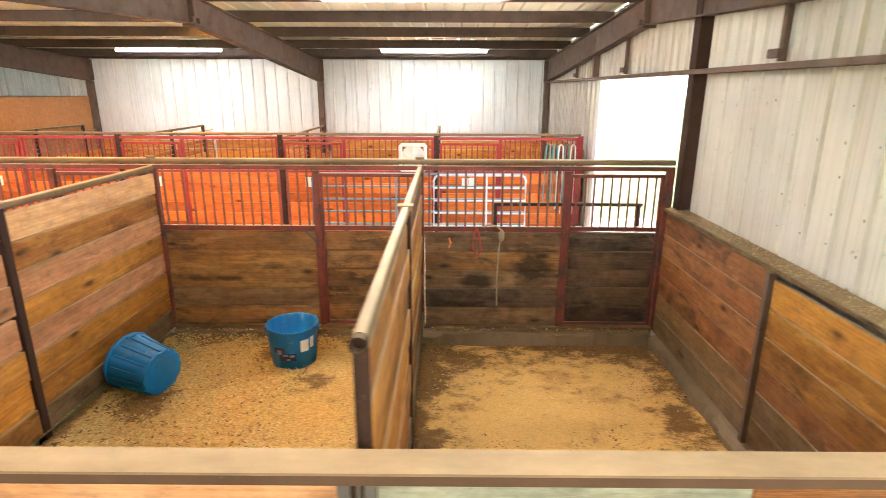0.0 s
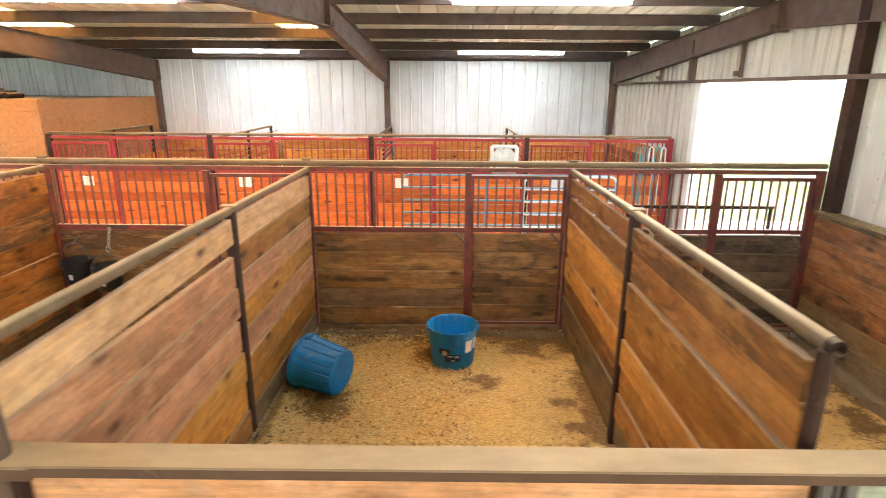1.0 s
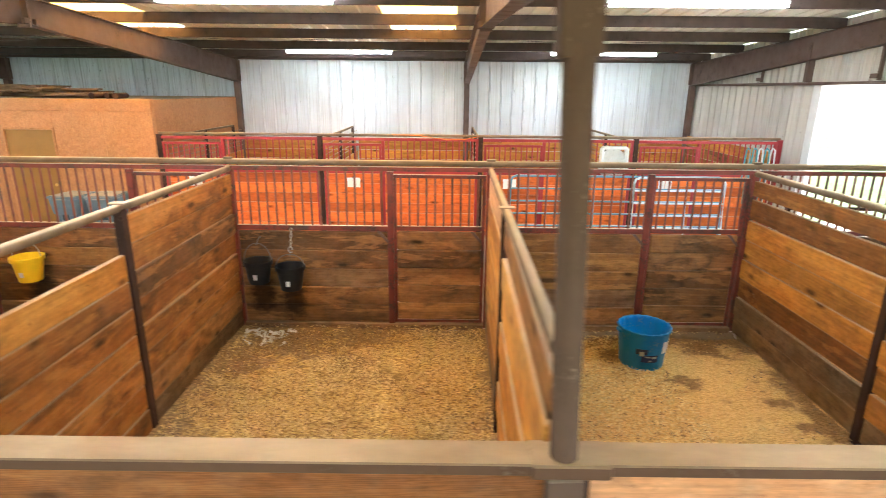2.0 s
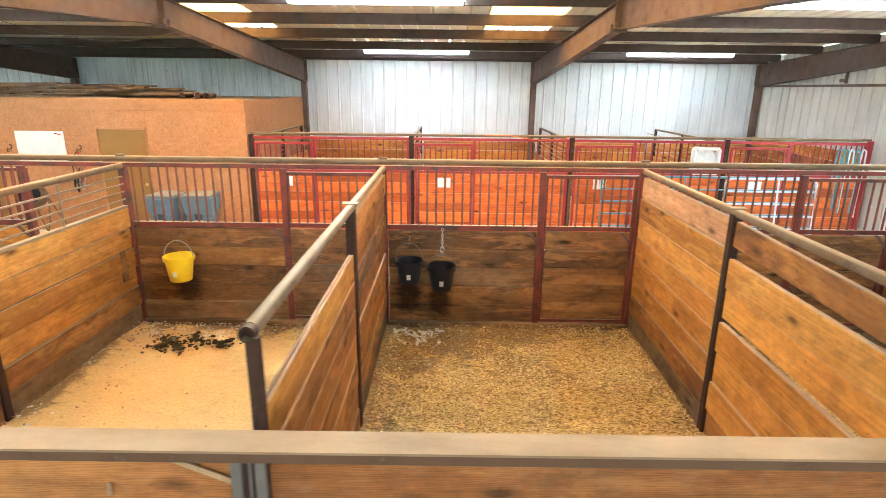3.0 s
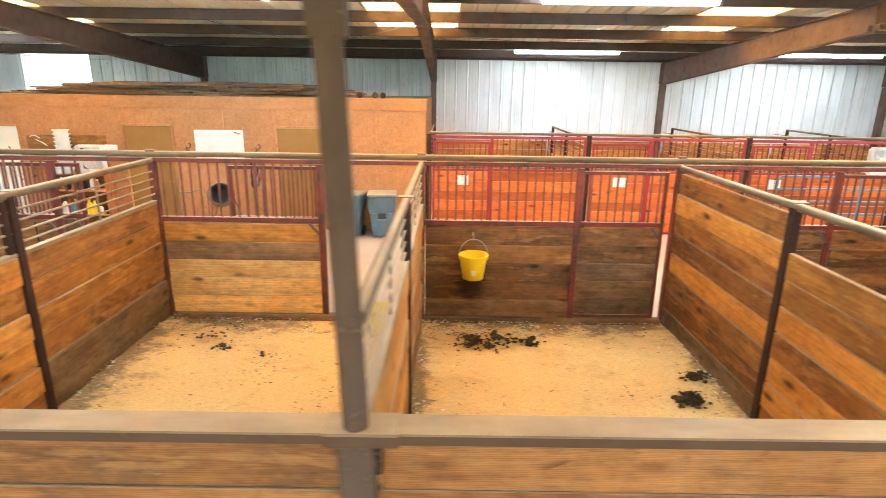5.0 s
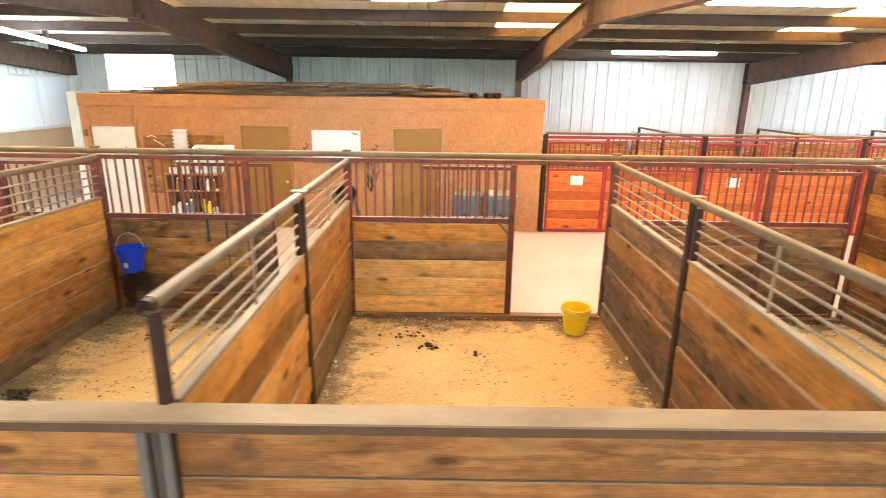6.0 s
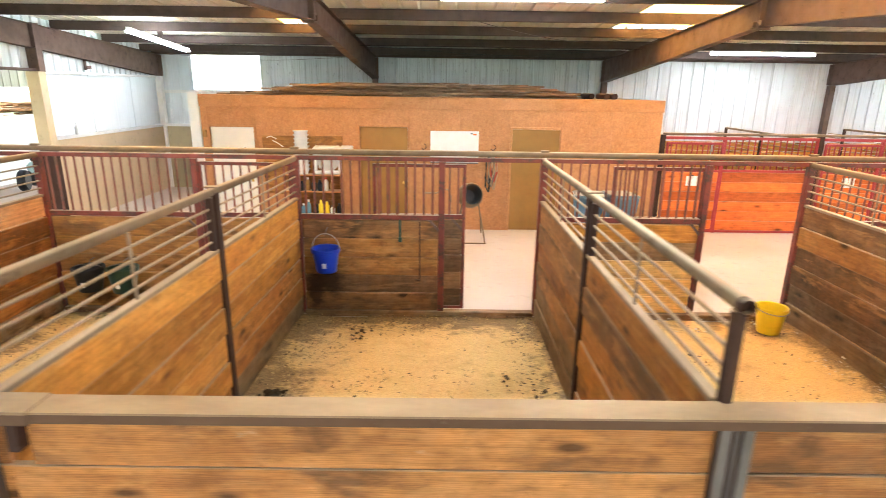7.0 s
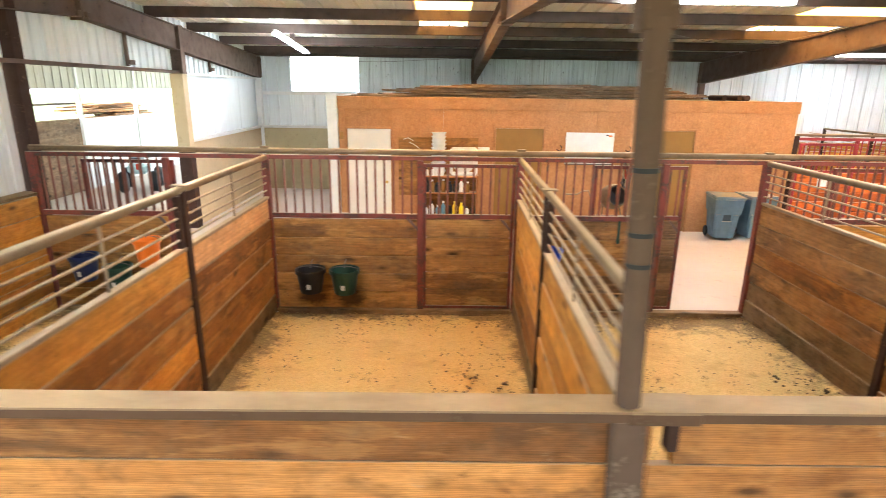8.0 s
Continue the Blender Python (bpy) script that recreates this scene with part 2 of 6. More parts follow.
M_WALL = sheet_metal("white_wall_sheet", (0.72, 0.74, 0.76), (0.30, 0.26, 0.21), 0.5, 0.5, 0.63)
M_WALLEAST = sheet_metal("grimy_wall_sheet", (0.62, 0.59, 0.53), (0.30, 0.24, 0.17), 0.55, 0.5, 0.64)
M_WALLSKY = sheet_metal("light_blue_wall_sheet", (0.82, 0.88, 0.91), (0.46, 0.48, 0.48), 0.5, 0.35)
# white sheet; the bluish light on it is put into its colour
M_WALLCOOL = sheet_metal("white_sheet_cool_light", (0.76, 0.81, 0.83), (0.20, 0.20, 0.19), 0.5, 0.7, 0.62)
M_ROOF = sheet_metal("roof_deck_sheet", (0.79, 0.78, 0.66), (0.36, 0.335, 0.24), 0.4, 0.4)
M_WHITE = plain("white_plastic", (0.78, 0.78, 0.76), 0.4, vary=0.12)
M_WHITEDOOR = plain("white_door_paint", (0.80, 0.77, 0.70), 0.45, vary=0.12, scale=2)
M_BROWNDOOR = plain("ochre_door_paint", (0.31, 0.160, 0.032), 0.45, vary=0.2, scale=3)
M_BLUE = paint("scuffed_blue_plastic", (0.005, 0.205, 0.54), (0.13, 0.21, 0.29), 0.36, chip=0.66, dust=0.25, dust_col=(0.20, 0.26, 0.31))
M_RBLUE = plain("royal_blue_plastic", (0.008, 0.05, 0.62), 0.3, vary=0.2)
M_BLACK = plain("black_rubber", (0.014, 0.014, 0.015), 0.5, vary=0.3)
M_GREEN = plain("dark_green_plastic", (0.008, 0.045, 0.03), 0.4, vary=0.3)
M_NAVY = plain("navy_plastic", (0.01, 0.02, 0.09), 0.35, vary=0.3)
M_YELLOW = plain("yellow_plastic", (0.90, 0.68, 0.008), 0.32, vary=0.15)
M_ORANGEP = plain("orange_plastic", (0.85, 0.20, 0.015), 0.32, vary=0.12)
M_GREYBIN = paint("blue_grey_plastic", (0.13, 0.21, 0.28), (0.2, 0.25, 0.28), 0.5, chip=0.72, dust=0.75)
M_BINSHADE = plain("pocket_shade_plastic", (0.045, 0.070, 0.092), 0.5, vary=0.2)
M_BINLID = paint("dusty_lid_plastic", (0.16, 0.23, 0.28), (0.22, 0.26, 0.28), 0.6, chip=0.70, dust=0.9, dust_col=(0.42, 0.36, 0.27))
M_GALV = plain("grey_steel", (0.17, 0.145, 0.13), 0.55, 0.3, 0.35)
M_WIRE = plain("dull_wire", (0.42, 0.40, 0.37), 0.4, 0.2, 0.2)
M_LEDGE = wood("hay_strewn_ledge", (0.08, 0.050, 0.022), (0.15, 0.098, 0.045), (0.25, 0.17, 0.085), 0.4, dust=0.5, dust_col=(0.34, 0.245, 0.135), ledge=0.75)
# whitish tube tops: light from above, put into the colour by the dust term
M_GATE = paint("blue_gate_paint", (0.13, 0.30, 0.42), (0.5, 0.5, 0.5), 0.4, chip=0.7, dust=0.5, dust_col=(0.6, 0.62, 0.62))
M_PALEGATE = plain("pale_gate_paint", (0.62, 0.70, 0.76), 0.35, vary=0.15)
M_PAPER = plain("white_paper", (0.80, 0.80, 0.80), 0.6, vary=0.08)
M_BRASS = plain("brass", (0.65, 0.42, 0.12), 0.3, 0.9, 0.2)
M_ROPE = plain("tan_rope", (0.42, 0.32, 0.20), 0.9, vary=0.4, scale=40)
M_TEAL = plain("teal_rope", (0.10, 0.36, 0.40), 0.8, vary=0.3, scale=40)
M_REDROPE = plain("red_webbing", (0.45, 0.05, 0.03), 0.8, vary=0.3, scale=40)
M_MANURE = plain("manure", (0.082, 0.053, 0.027), 0.9, vary=0.6, scale=30, spec=0.15)
M_LATH = plain("split_lath", (0.45, 0.29, 0.165), 0.8, vary=0.4, scale=20, spec=0.15)
M_CRUMB = plain("brown_crumbs", (0.15, 0.094, 0.046), 0.85, vary=0.5, scale=30)
M_LAMP = lamp_mat("fluorescent_tube", (0.93, 0.97, 1.0), 20.0)


def m_osb():
    k = Mat("flake_board")
    turned = k.noise(k.coords("Object"), 2.5, 2)
    v = k.n("ShaderNodeTexVoronoi", Vector=k.coords("Object", scale=(1, 1, 2.4)), Scale=15)
    w = k.n("ShaderNodeTexVoronoi", Vector=k.coords("Object", scale=(2.4, 1, 1)), Scale=15)
    big = k.noise(k.coords("Object"), 0.9, 5, 0.6)
    mottle = k.noise(k.coords("Object", scale=(1, 1, 1.5)), 7, 6, 0.7)
    fine = k.noise(k.coords("Object"), 40, 4)
    a, b = k.n("ShaderNodeSeparateColor"), k.n("ShaderNodeSeparateColor")
    k.t.links.new(v.outputs["Color"], a.inputs[0])
    k.t.links.new(w.outputs["Color"], b.inputs[0])
    flake = k.mix(k.ramp(turned, [(0.48, 0.0), (0.52, 1.0)]), a.outputs[0], b.outputs[0])
    c = k.ramp(flake, [(0.0, (0.385, 0.175, 0.066)), (0.2, (0.42, 0.197, 0.077)), (0.8, (0.445, 0.214, 0.086)), (1.0, (0.47, 0.235, 0.098))])
    c = k.mix(0.75, c, k.ramp(mottle, [(0.32, 0.80), (0.5, 1.0), (0.68, 1.12)]), "MULTIPLY")
    c = k.mix(k.ramp(big, [(0.42, 0.0), (0.68, 0.45)]), c, (0.51, 0.265, 0.122))
    c = k.mix(0.5, c, k.ramp(fine, [(0.35, 0.8), (0.65, 1.12)]), "MULTIPLY")
    tone = k.ramp(k.random(), [(0.0, (0.90, 0.86, 0.82)), (1.0, (1.06, 1.06, 1.06))])
    c = k.mix(1.0, c, tone, "MULTIPLY")
    return k.done(c, 0.7, 0, fine, 0.25, 0.003, 0.25)


def m_floor(name, a, b, c, wet, damp=(0.58, 0.70), grit=46, clump=0.5, dirt=(0.30, 0.205, 0.105), crumbs=1.0):
    """Shavings trodden into dirt: single chips, crumbs, patches and damp."""
    k = Mat(name)
    big = k.noise(k.coords("Object"), 0.9, 6, 0.62, 0.5)
    mid = k.noise(k.coords("Object", scale=(1, 1.4, 1)), 4.5, 7, 0.7)
    chip = k.n("ShaderNodeTexVoronoi", Vector=k.coords("Object", scale=(1, 1.7, 1)), Scale=grit)
    tint = k.n("ShaderNodeSeparateColor")
    k.t.links.new(chip.outputs["Color"], tint.inputs[0])
    col = k.ramp(tint.outputs[0], [(0.0, a), (0.35, b), (1.0, c)])
    col = k.mix(k.ramp(mid, [(0.30, 0.0), (0.70, clump)]), col, b)
    crumb = k.noise(k.coords("Object", scale=(1, 1.6, 1)), 26, 6, 0.72)
    col = k.mix(k.ramp(crumb, [(0.34, 0.5 * crumbs), (0.46, 0.0)]), col, tuple(v * 0.45 for v in b))
    col = k.mix(k.ramp(crumb, [(0.58, 0.0), (0.70, 0.45 * crumbs)]), col, tuple(min(1.0, v * 1.15) for v in c))
    col = k.mix(k.ramp(k.math("ADD", k.math("MULTIPLY", big, 0.7), k.math("MULTIPLY", mid, 0.3)), [(damp[0], 0.0), (damp[1], 0.85)]), col, wet)
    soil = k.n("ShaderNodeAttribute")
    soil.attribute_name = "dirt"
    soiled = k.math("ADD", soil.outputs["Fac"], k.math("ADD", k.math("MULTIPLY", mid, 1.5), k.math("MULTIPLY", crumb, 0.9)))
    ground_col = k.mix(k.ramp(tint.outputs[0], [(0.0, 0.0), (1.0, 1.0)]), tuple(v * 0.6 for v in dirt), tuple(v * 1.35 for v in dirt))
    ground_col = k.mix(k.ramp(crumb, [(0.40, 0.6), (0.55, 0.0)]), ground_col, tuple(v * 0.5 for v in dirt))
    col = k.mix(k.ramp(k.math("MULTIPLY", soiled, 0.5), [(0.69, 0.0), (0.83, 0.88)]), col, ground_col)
    h = k.math("ADD", k.math("MULTIPLY", chip.outputs["Distance"], 0.4), k.math("ADD", mid, k.math("MULTIPLY", crumb, 0.7)))
    return k.done(col, 0.9, 0, h, 0.35 + 0.55 * crumbs, 0.016, 0.15)


def m_concrete(name, col, dark, scale=1.0):
    k = Mat(name)
    big = k.noise(k.coords("Object"), 0.7 * scale, 5, 0.6)
    mid = k.noise(k.coords("Object"), 6 * scale, 5, 0.65)
    fine = k.noise(k.coords("Object"), 90, 3)
    c = k.mix(k.ramp(big, [(0.35, 0.0), (0.75, 0.7)]), col, tuple(0.5 * (p + q) for p, q in zip(col, dark)))
    c = k.mix(k.ramp(mid, [(0.58, 0.0), (0.75, 0.5)]), c, dark)
    return k.done(c, 0.8, 0, k.math("ADD", mid, k.math("MULTIPLY", fine, 0.3)), 0.25, 0.004, 0.3)


def m_grass():
    k = Mat("field_grass")
    big = k.noise(k.coords("Object"), 0.15, 5)
    fine = k.noise(k.coords("Object"), 6, 6, 0.7)
    c = k.mix(k.ramp(fine, [(0.3, 0.0), (0.75, 1.0)]), (0.06, 0.10, 0.025), (0.15, 0.19, 0.08))
    c = k.mix(k.ramp(big, [(0.4, 0.0), (0.7, 0.6)]), c, (0.31, 0.33, 0.23))
    return k.done(c, 0.9, 0, fine, 0.8, 0.03, 0.2)


M_OSB = m_osb()
M_CHIPS = m_floor("chip_bedding", (0.19, 0.110, 0.036), (0.42, 0.262, 0.077), (0.78, 0.56, 0.20), (0.15, 0.085, 0.030), (0.52, 0.66), 42, 0.15)
M_DAMPSAND = m_floor("damp_sand", (0.59, 0.300, 0.090), (0.71, 0.402, 0.130), (0.81, 0.50, 0.185), (0.44, 0.205, 0.062), (0.55, 0.66), 85, 0.7, (0.185, 0.092, 0.037), 0.45)
M_DAMP = m_floor("damp_sawdust", (0.40, 0.22, 0.062), (0.61, 0.37, 0.120), (0.78, 0.52, 0.20), (0.28, 0.140, 0.046), (0.57, 0.66), 60, 0.4, (0.23, 0.122, 0.048), 0.8)
M_SAWDUST = m_floor("sawdust_bedding", (0.56, 0.345, 0.120), (0.70, 0.462, 0.180), (0.82, 0.585, 0.268), (0.53, 0.315, 0.113), (0.55, 0.70), 90, 0.75, (0.27, 0.180, 0.088), 0.4)
M_CONCRETE = m_concrete("aisle_concrete", (0.57, 0.49, 0.43), (0.37, 0.29, 0.23))
M_BLOCK = m_concrete("stained_concrete", (0.44, 0.38, 0.23), (0.19, 0.165, 0.09), 1.5)
M_PLASTER = m_concrete("pale_plaster", (0.60, 0.47, 0.30), (0.32, 0.24, 0.14), 1.5)
M_KERB = m_concrete("kerb_concrete", (0.25, 0.17, 0.098), (0.105, 0.068, 0.036), 3)
M_GRASS = m_grass()


# ---- mesh helpers ----
MESHES = {}


def finish(bm, key, mat, smooth=False):
    me = bpy.data.meshes.new(key)
    bmesh.ops.recalc_face_normals(bm, faces=bm.faces)
    bm.to_mesh(me)
    bm.free()
    me.materials.append(mat)
    if smooth:
        for p in me.polygons:
            p.use_smooth = True
        me.set_sharp_from_angle(angle=radians(40))
    return me


def box_mesh(mat, l, w, h, bevel=0.004):
    key = ("box", mat.name, round(l, 3), round(w, 3), round(h, 3), bevel)
    if key not in MESHES:
        bm = bmesh.new()
        bmesh.ops.create_cube(bm, size=1)
        bmesh.ops.scale(bm, vec=(l, w, h), verts=bm.verts)
        if bevel:
            bmesh.ops.bevel(bm, geom=bm.edges[:], offset=min(bevel, 0.3 * min(l, w, h)), segments=1, affect="EDGES")
        MESHES[key] = finish(bm, "box", mat)
    return MESHES[key]


def wet_board_mesh(mat, l, w, h, bevel, stains):
    """A board with water stains that ran down it; stains: (x, z, half width, half height) from its centre."""
    bm = bmesh.new()
    dirt = bm.verts.layers.float.new("dirt")
    bmesh.ops.create_cube(bm, size=1)
    bmesh.ops.scale(bm, vec=(l, w, h), verts=bm.verts)
    bmesh.ops.bevel(bm, geom=bm.edges[:], offset=bevel, segments=1, affect="EDGES")
    for axis, size, step in ((0, l, 0.05), (2, h, 0.05)):
        n = int(size / step)
        for i in range(1, n):
            at, way = Vector((0, 0, 0)), Vector((0, 0, 0))
            at[axis], way[axis] = size * (i / n - 0.5), 1.0
            bmesh.ops.bisect_plane(bm, geom=bm.verts[:] + bm.edges[:] + bm.faces[:], plane_co=at, plane_no=way)
    for v in bm.verts:
        v[dirt] = max(math.exp(-((v.co.x - x) / rx) ** 2 - ((v.co.z - z) / rz) ** 2) for x, z, rx, rz in stains)
    return finish(bm, "wet_board", mat)


def rod_mesh(mat, r, l, sides=10):
    """A round bar or pipe along x."""
    key = ("rod", mat.name, round(r, 4), round(l, 3), sides)
    if key not in MESHES:
        bm = bmesh.new()
        bmesh.ops.create_cone(bm, cap_ends=True, segments=sides, radius1=r, radius2=r, depth=l)
        bmesh.ops.rotate(bm, matrix=Matrix.Rotation(radians(90), 3, "Y"), verts=bm.verts)
        MESHES[key] = finish(bm, "rod", mat, True)
    return MESHES[key]


def lathe_mesh(mat, profile, sides=32, ribs=0, depth=0.0, lip=9.0, wavy=0):
    """A turned shape about z; ribs pinch the wall below the lip, which may be wavy."""
    bm = bmesh.new()
    rings = []
    for r, z in profile:
        ring = []
        for i in range(sides):
            a = 2 * math.pi * i / sides
            q = r * (1 - depth * (0.5 + 0.5 * math.cos(ribs * a))) if ribs and z < lip else r
            if wavy and z >= lip:
                q = r * (1 + 0.017 * math.cos(wavy * a))
            ring.append(bm.verts.new((q * math.cos(a), q * math.sin(a), z)))
        rings.append(ring)
    for p, q in zip(rings, rings[1:]):
        for i in range(sides):
            bm.faces.new((p[i], p[(i + 1) % sides], q[(i + 1) % sides], q[i]))
    bm.faces.new(rings[0])
    bm.faces.new(rings[-1])
    return finish(bm, "turned", mat, True)


def curve_mesh(mat, pts, r, sides=6):
    """A bent round bar, rope or cable through a few points."""
    pts = [Vector(p) for p in pts]
    bm = bmesh.new()
    rings = []
    for i, p in enumerate(pts):
        d = (pts[min(i + 1, len(pts) - 1)] - pts[max(i - 1, 0)]).normalized()
        q = d.to_track_quat("Z", "Y")
        rings.append([bm.verts.new(p + q @ Vector((r * math.cos(2 * math.pi * j / sides), r * math.sin(2 * math.pi * j / sides), 0))) for j in range(sides)])
    for a, b in zip(rings, rings[1:]):
        for j in range(sides):
            bm.faces.new((a[j], a[(j + 1) % sides], b[(j + 1) % sides], b[j]))
    bm.faces.new(rings[0])
    bm.faces.new(rings[-1])
    return finish(bm, "bent", mat, True)


def arc(n, fn):
    return [fn(i / (n - 1)) for i in range(n)]


def wm(ob):
    return wm(ob.parent) @ ob.matrix_parent_inverse @ ob.matrix_basis if ob.parent else ob.matrix_basis.copy()


def thing(name, at, label, category, group="", kind=""):
    ob = new(name)
    ob.empty_display_size = 0.1
    ob.matrix_basis = Matrix.Translation(at)
    return tagged(ob, label, category, group, kind)


def part(name, mesh, parent, m, label=""):
    """Links a mesh as one part at a pose in the world."""
    ob = new(name, mesh)
    ob.parent = parent
    ob.matrix_parent_inverse = wm(parent).inverted()
    ob.matrix_basis = m if isinstance(m, Matrix) else Matrix.Translation(m)
    if label:
        ob["label"] = label
    return ob


def solo(name, mesh, m, label, category, group="", kind=""):
    ob = new(name, mesh)
    ob.matrix_basis = m if isinstance(m, Matrix) else Matrix.Translation(m)
    return tagged(ob, label, category, group, kind)


AX = {"x": pose(0, 0, 0), "y": pose(0, 0, 0, 0, 0, 90), "z": pose(0, 0, 0, 0, -90, 0)}


def along(axis, x, y, z):
    return Matrix.Translation((x, y, z)) @ AX[axis]


def bar(parent, name, mat, axis, a, b, u, v, size, bevel=0.004, label=""):
    """A square tube or board along an axis from a to b; u, v: the other two coordinates in order; size: (width, height)."""
    c = 0.5 * (a + b)
    at = {"x": (c, u, v), "y": (u, c, v), "z": (u, v, c)}[axis]
    return part(name, box_mesh(mat, abs(b - a), size[0], size[1], bevel), parent, along(axis, *at), label)


def rod(parent, name, mat, axis, a, b, u, v, r, sides=10, label=""):
    c = 0.5 * (a + b)
    at = {"x": (c, u, v), "y": (u, c, v), "z": (u, v, c)}[axis]
    return part(name, rod_mesh(mat, r, abs(b - a), sides), parent, along(axis, *at), label)


def ribbed(mat, width, length, pitch=0.305, rib=0.024, foot=0.05, flat=0.022, thick=0.012):
    """A ribbed steel sheet, ribs along local z, face to -y, lower edge at z = 0."""
    key = ("ribbed", mat.name, round(width, 3), round(length, 3), pitch)
    if key not in MESHES:
        prof = [(0.0, 0.0)]
        x = 0.0
        while x < width - 1e-4:
            for dx, d in ((pitch - foot, 0.0), (pitch - foot + 0.5 * (foot - flat), -rib), (pitch - 0.5 * (foot - flat), -rib), (pitch, 0.0)):
                if x + dx <= width + 1e-4:
                    prof.append((x + dx, d))
            x += pitch
        if prof[-1][0] < width - 1e-4:
            prof.append((width, 0.0))
        vs, fs = [], []
        n = len(prof)
        for z in (0.0, length):
            vs += [(p, d, z) for p, d in prof] + [(p, d + thick, z) for p, d in prof]
        for i in range(n - 1):
            fs += [(i, i + 1, 2 * n + i + 1, 2 * n + i), (n + i + 1, n + i, 3 * n + i, 3 * n + i + 1)]
        me = bpy.data.meshes.new("ribbed")
        me.from_pydata(vs, [], fs)
        me.materials.append(mat)
        MESHES[key] = me
    return MESHES[key]


def sheets(parent, mat, a, b, z0, z1, at, axis="x", cover=0.915, flip=False):
    """Ribbed wall sheets side by side along an axis, each a part."""
    x = a
    while x < b - 0.02:
        w = min(cover, b - x)
        if axis == "x":
            m = pose(x, at, z0)
        elif flip:
            m = pose(at, x + w, z0, 0, 0, -90)
        else:
            m = pose(at, x, z0, 0, 0, 90)
        part("metal_sheet", ribbed(mat, w, z1 - z0), parent, m)
        x += cover


# ---- plan ----
NEAR, FRONT, ROW, NORTH = 2.24, 6.72, 11.2, 15.8
EAST, WEST = 2.70, -21.40
RIDGE, RIDGE_Z, EAVE_Z = 8.15, 4.14, 3.70
BAYS = [EAST - 0.12, -3.35, -9.42, -15.52, WEST + 0.12]
OUTER = [-3.38, -9.415, -15.60]
OPEN_SIDE = 2.11
POSTS = [2.50, -0.31, -3.33, -6.34, -9.36, -12.50, -15.43, -18.45, -21.20]
DOOR_POST = [1.35, -1.49, -4.49, -7.50, -10.55, -13.70, -16.62, -19.63]
DOOR_SHIFT = [0.0, 0.0, 0.0, 0.07, 1.13, 0.86, 0.0, 1.07]
SLOPE = (RIDGE_Z - EAVE_Z) / (NORTH - RIDGE)


NEAR_SLOPE = 0.055


def roof_z(y):
    return RIDGE_Z - (SLOPE * (y - RIDGE) if y > RIDGE else NEAR_SLOPE * (RIDGE - y))


# ---- ground and floors ----
def slab(name, mat, x0, x1, y0, y1, top, label, category, thick=0.2):
    return solo(name, box_mesh(mat, x1 - x0, y1 - y0, thick, 0.0), (0.5 * (x0 + x1), 0.5 * (y0 + y1), top - thick / 2), label, category, kind="structure")


bm = bmesh.new()
bmesh.ops.create_grid(bm, x_segments=40, y_segments=40, size=600)
solo("ground", finish(bm, "ground", M_GRASS), (-9, 9, -0.30), "open grass field round the barn", "ground", kind="structure")
slab("floor", M_CONCRETE, WEST, EAST, 6.66, 11.26, 0.0, "dusty pinkish concrete aisle floor", "floor", 0.3)
slab("floor", M_CONCRETE, WEST, -9.45, 11.26, NORTH, 0.0, "bare concrete floor beside the room", "floor", 0.3)
slab("pavement", M_CONCRETE, -40, WEST, 4, 30, -0.03, "sunlit concrete apron outside the barn", "pavement", 0.25)
# pale pad added to brighten the ground seen through the east doorway
slab("pavement", M_CONCRETE, EAST, 9.0, 4.0, 13.0, -0.05, "added pale pad that makes the ground outside the aisle doorway burn out", "pavement", 0.25)
slab("pavement", M_KERB, WEST - 2, EAST + 2, -6.0, 2.1, -0.02, "bare trodden ground outside the stalls", "pavement", 0.25)


def bedding(mat, x0, x1, y0, y1, z, seed, label, relief=0.02, soil=None, spots=()):
    """A stall floor; soil: how far trodden dirt reaches in from the west, the east and the front; spots: damp patches (x, y, radius)."""
    bm = bmesh.new()
    dirt = bm.verts.layers.float.new("dirt")
    nx, ny = 64, 96
    rows = []
    for j in range(ny + 1):
        line = []
        for i in range(nx + 1):
            x, y = x0 + (x1 - x0) * i / nx, y0 + (y1 - y0) * j / ny
            h = relief * noise.noise((x * 1.3 + seed, y * 1.3, seed)) + 0.4 * relief * noise.noise((x * 6, y * 6 + seed, 0))
            h += 0.03 * max(0.0, 1 - min(i, nx - i, j) / 8.0) - 0.025 * max(0.0, 1 - (ny - j) / 12.0)
            v = bm.verts.new((x - x0, y - y0, h))
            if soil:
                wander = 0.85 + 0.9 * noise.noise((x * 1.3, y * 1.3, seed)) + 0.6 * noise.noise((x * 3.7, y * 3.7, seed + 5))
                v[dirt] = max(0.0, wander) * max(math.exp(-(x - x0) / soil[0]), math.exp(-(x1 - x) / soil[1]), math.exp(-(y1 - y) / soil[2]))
                ragged = 1 + 0.5 * noise.noise((x * 4.3, y * 4.3, seed)) + 0.35 * noise.noise((x * 11, y * 11, seed))
                for px, py, r in spots:
                    v[dirt] = max(v[dirt], 0.55 * math.exp(-(((x - px) ** 2 + (y - py) ** 2) / (r * r * ragged * ragged)) ** 2))
            line.append(v)
        rows.append(line)
    for a, b in zip(rows, rows[1:]):
        for i in range(nx):
            bm.faces.new((a[i], a[i + 1], b[i + 1], b[i]))
    solo("floor", finish(bm, "bedding", mat, True), (x0, y0, z), label, "stall floor", kind="structure")


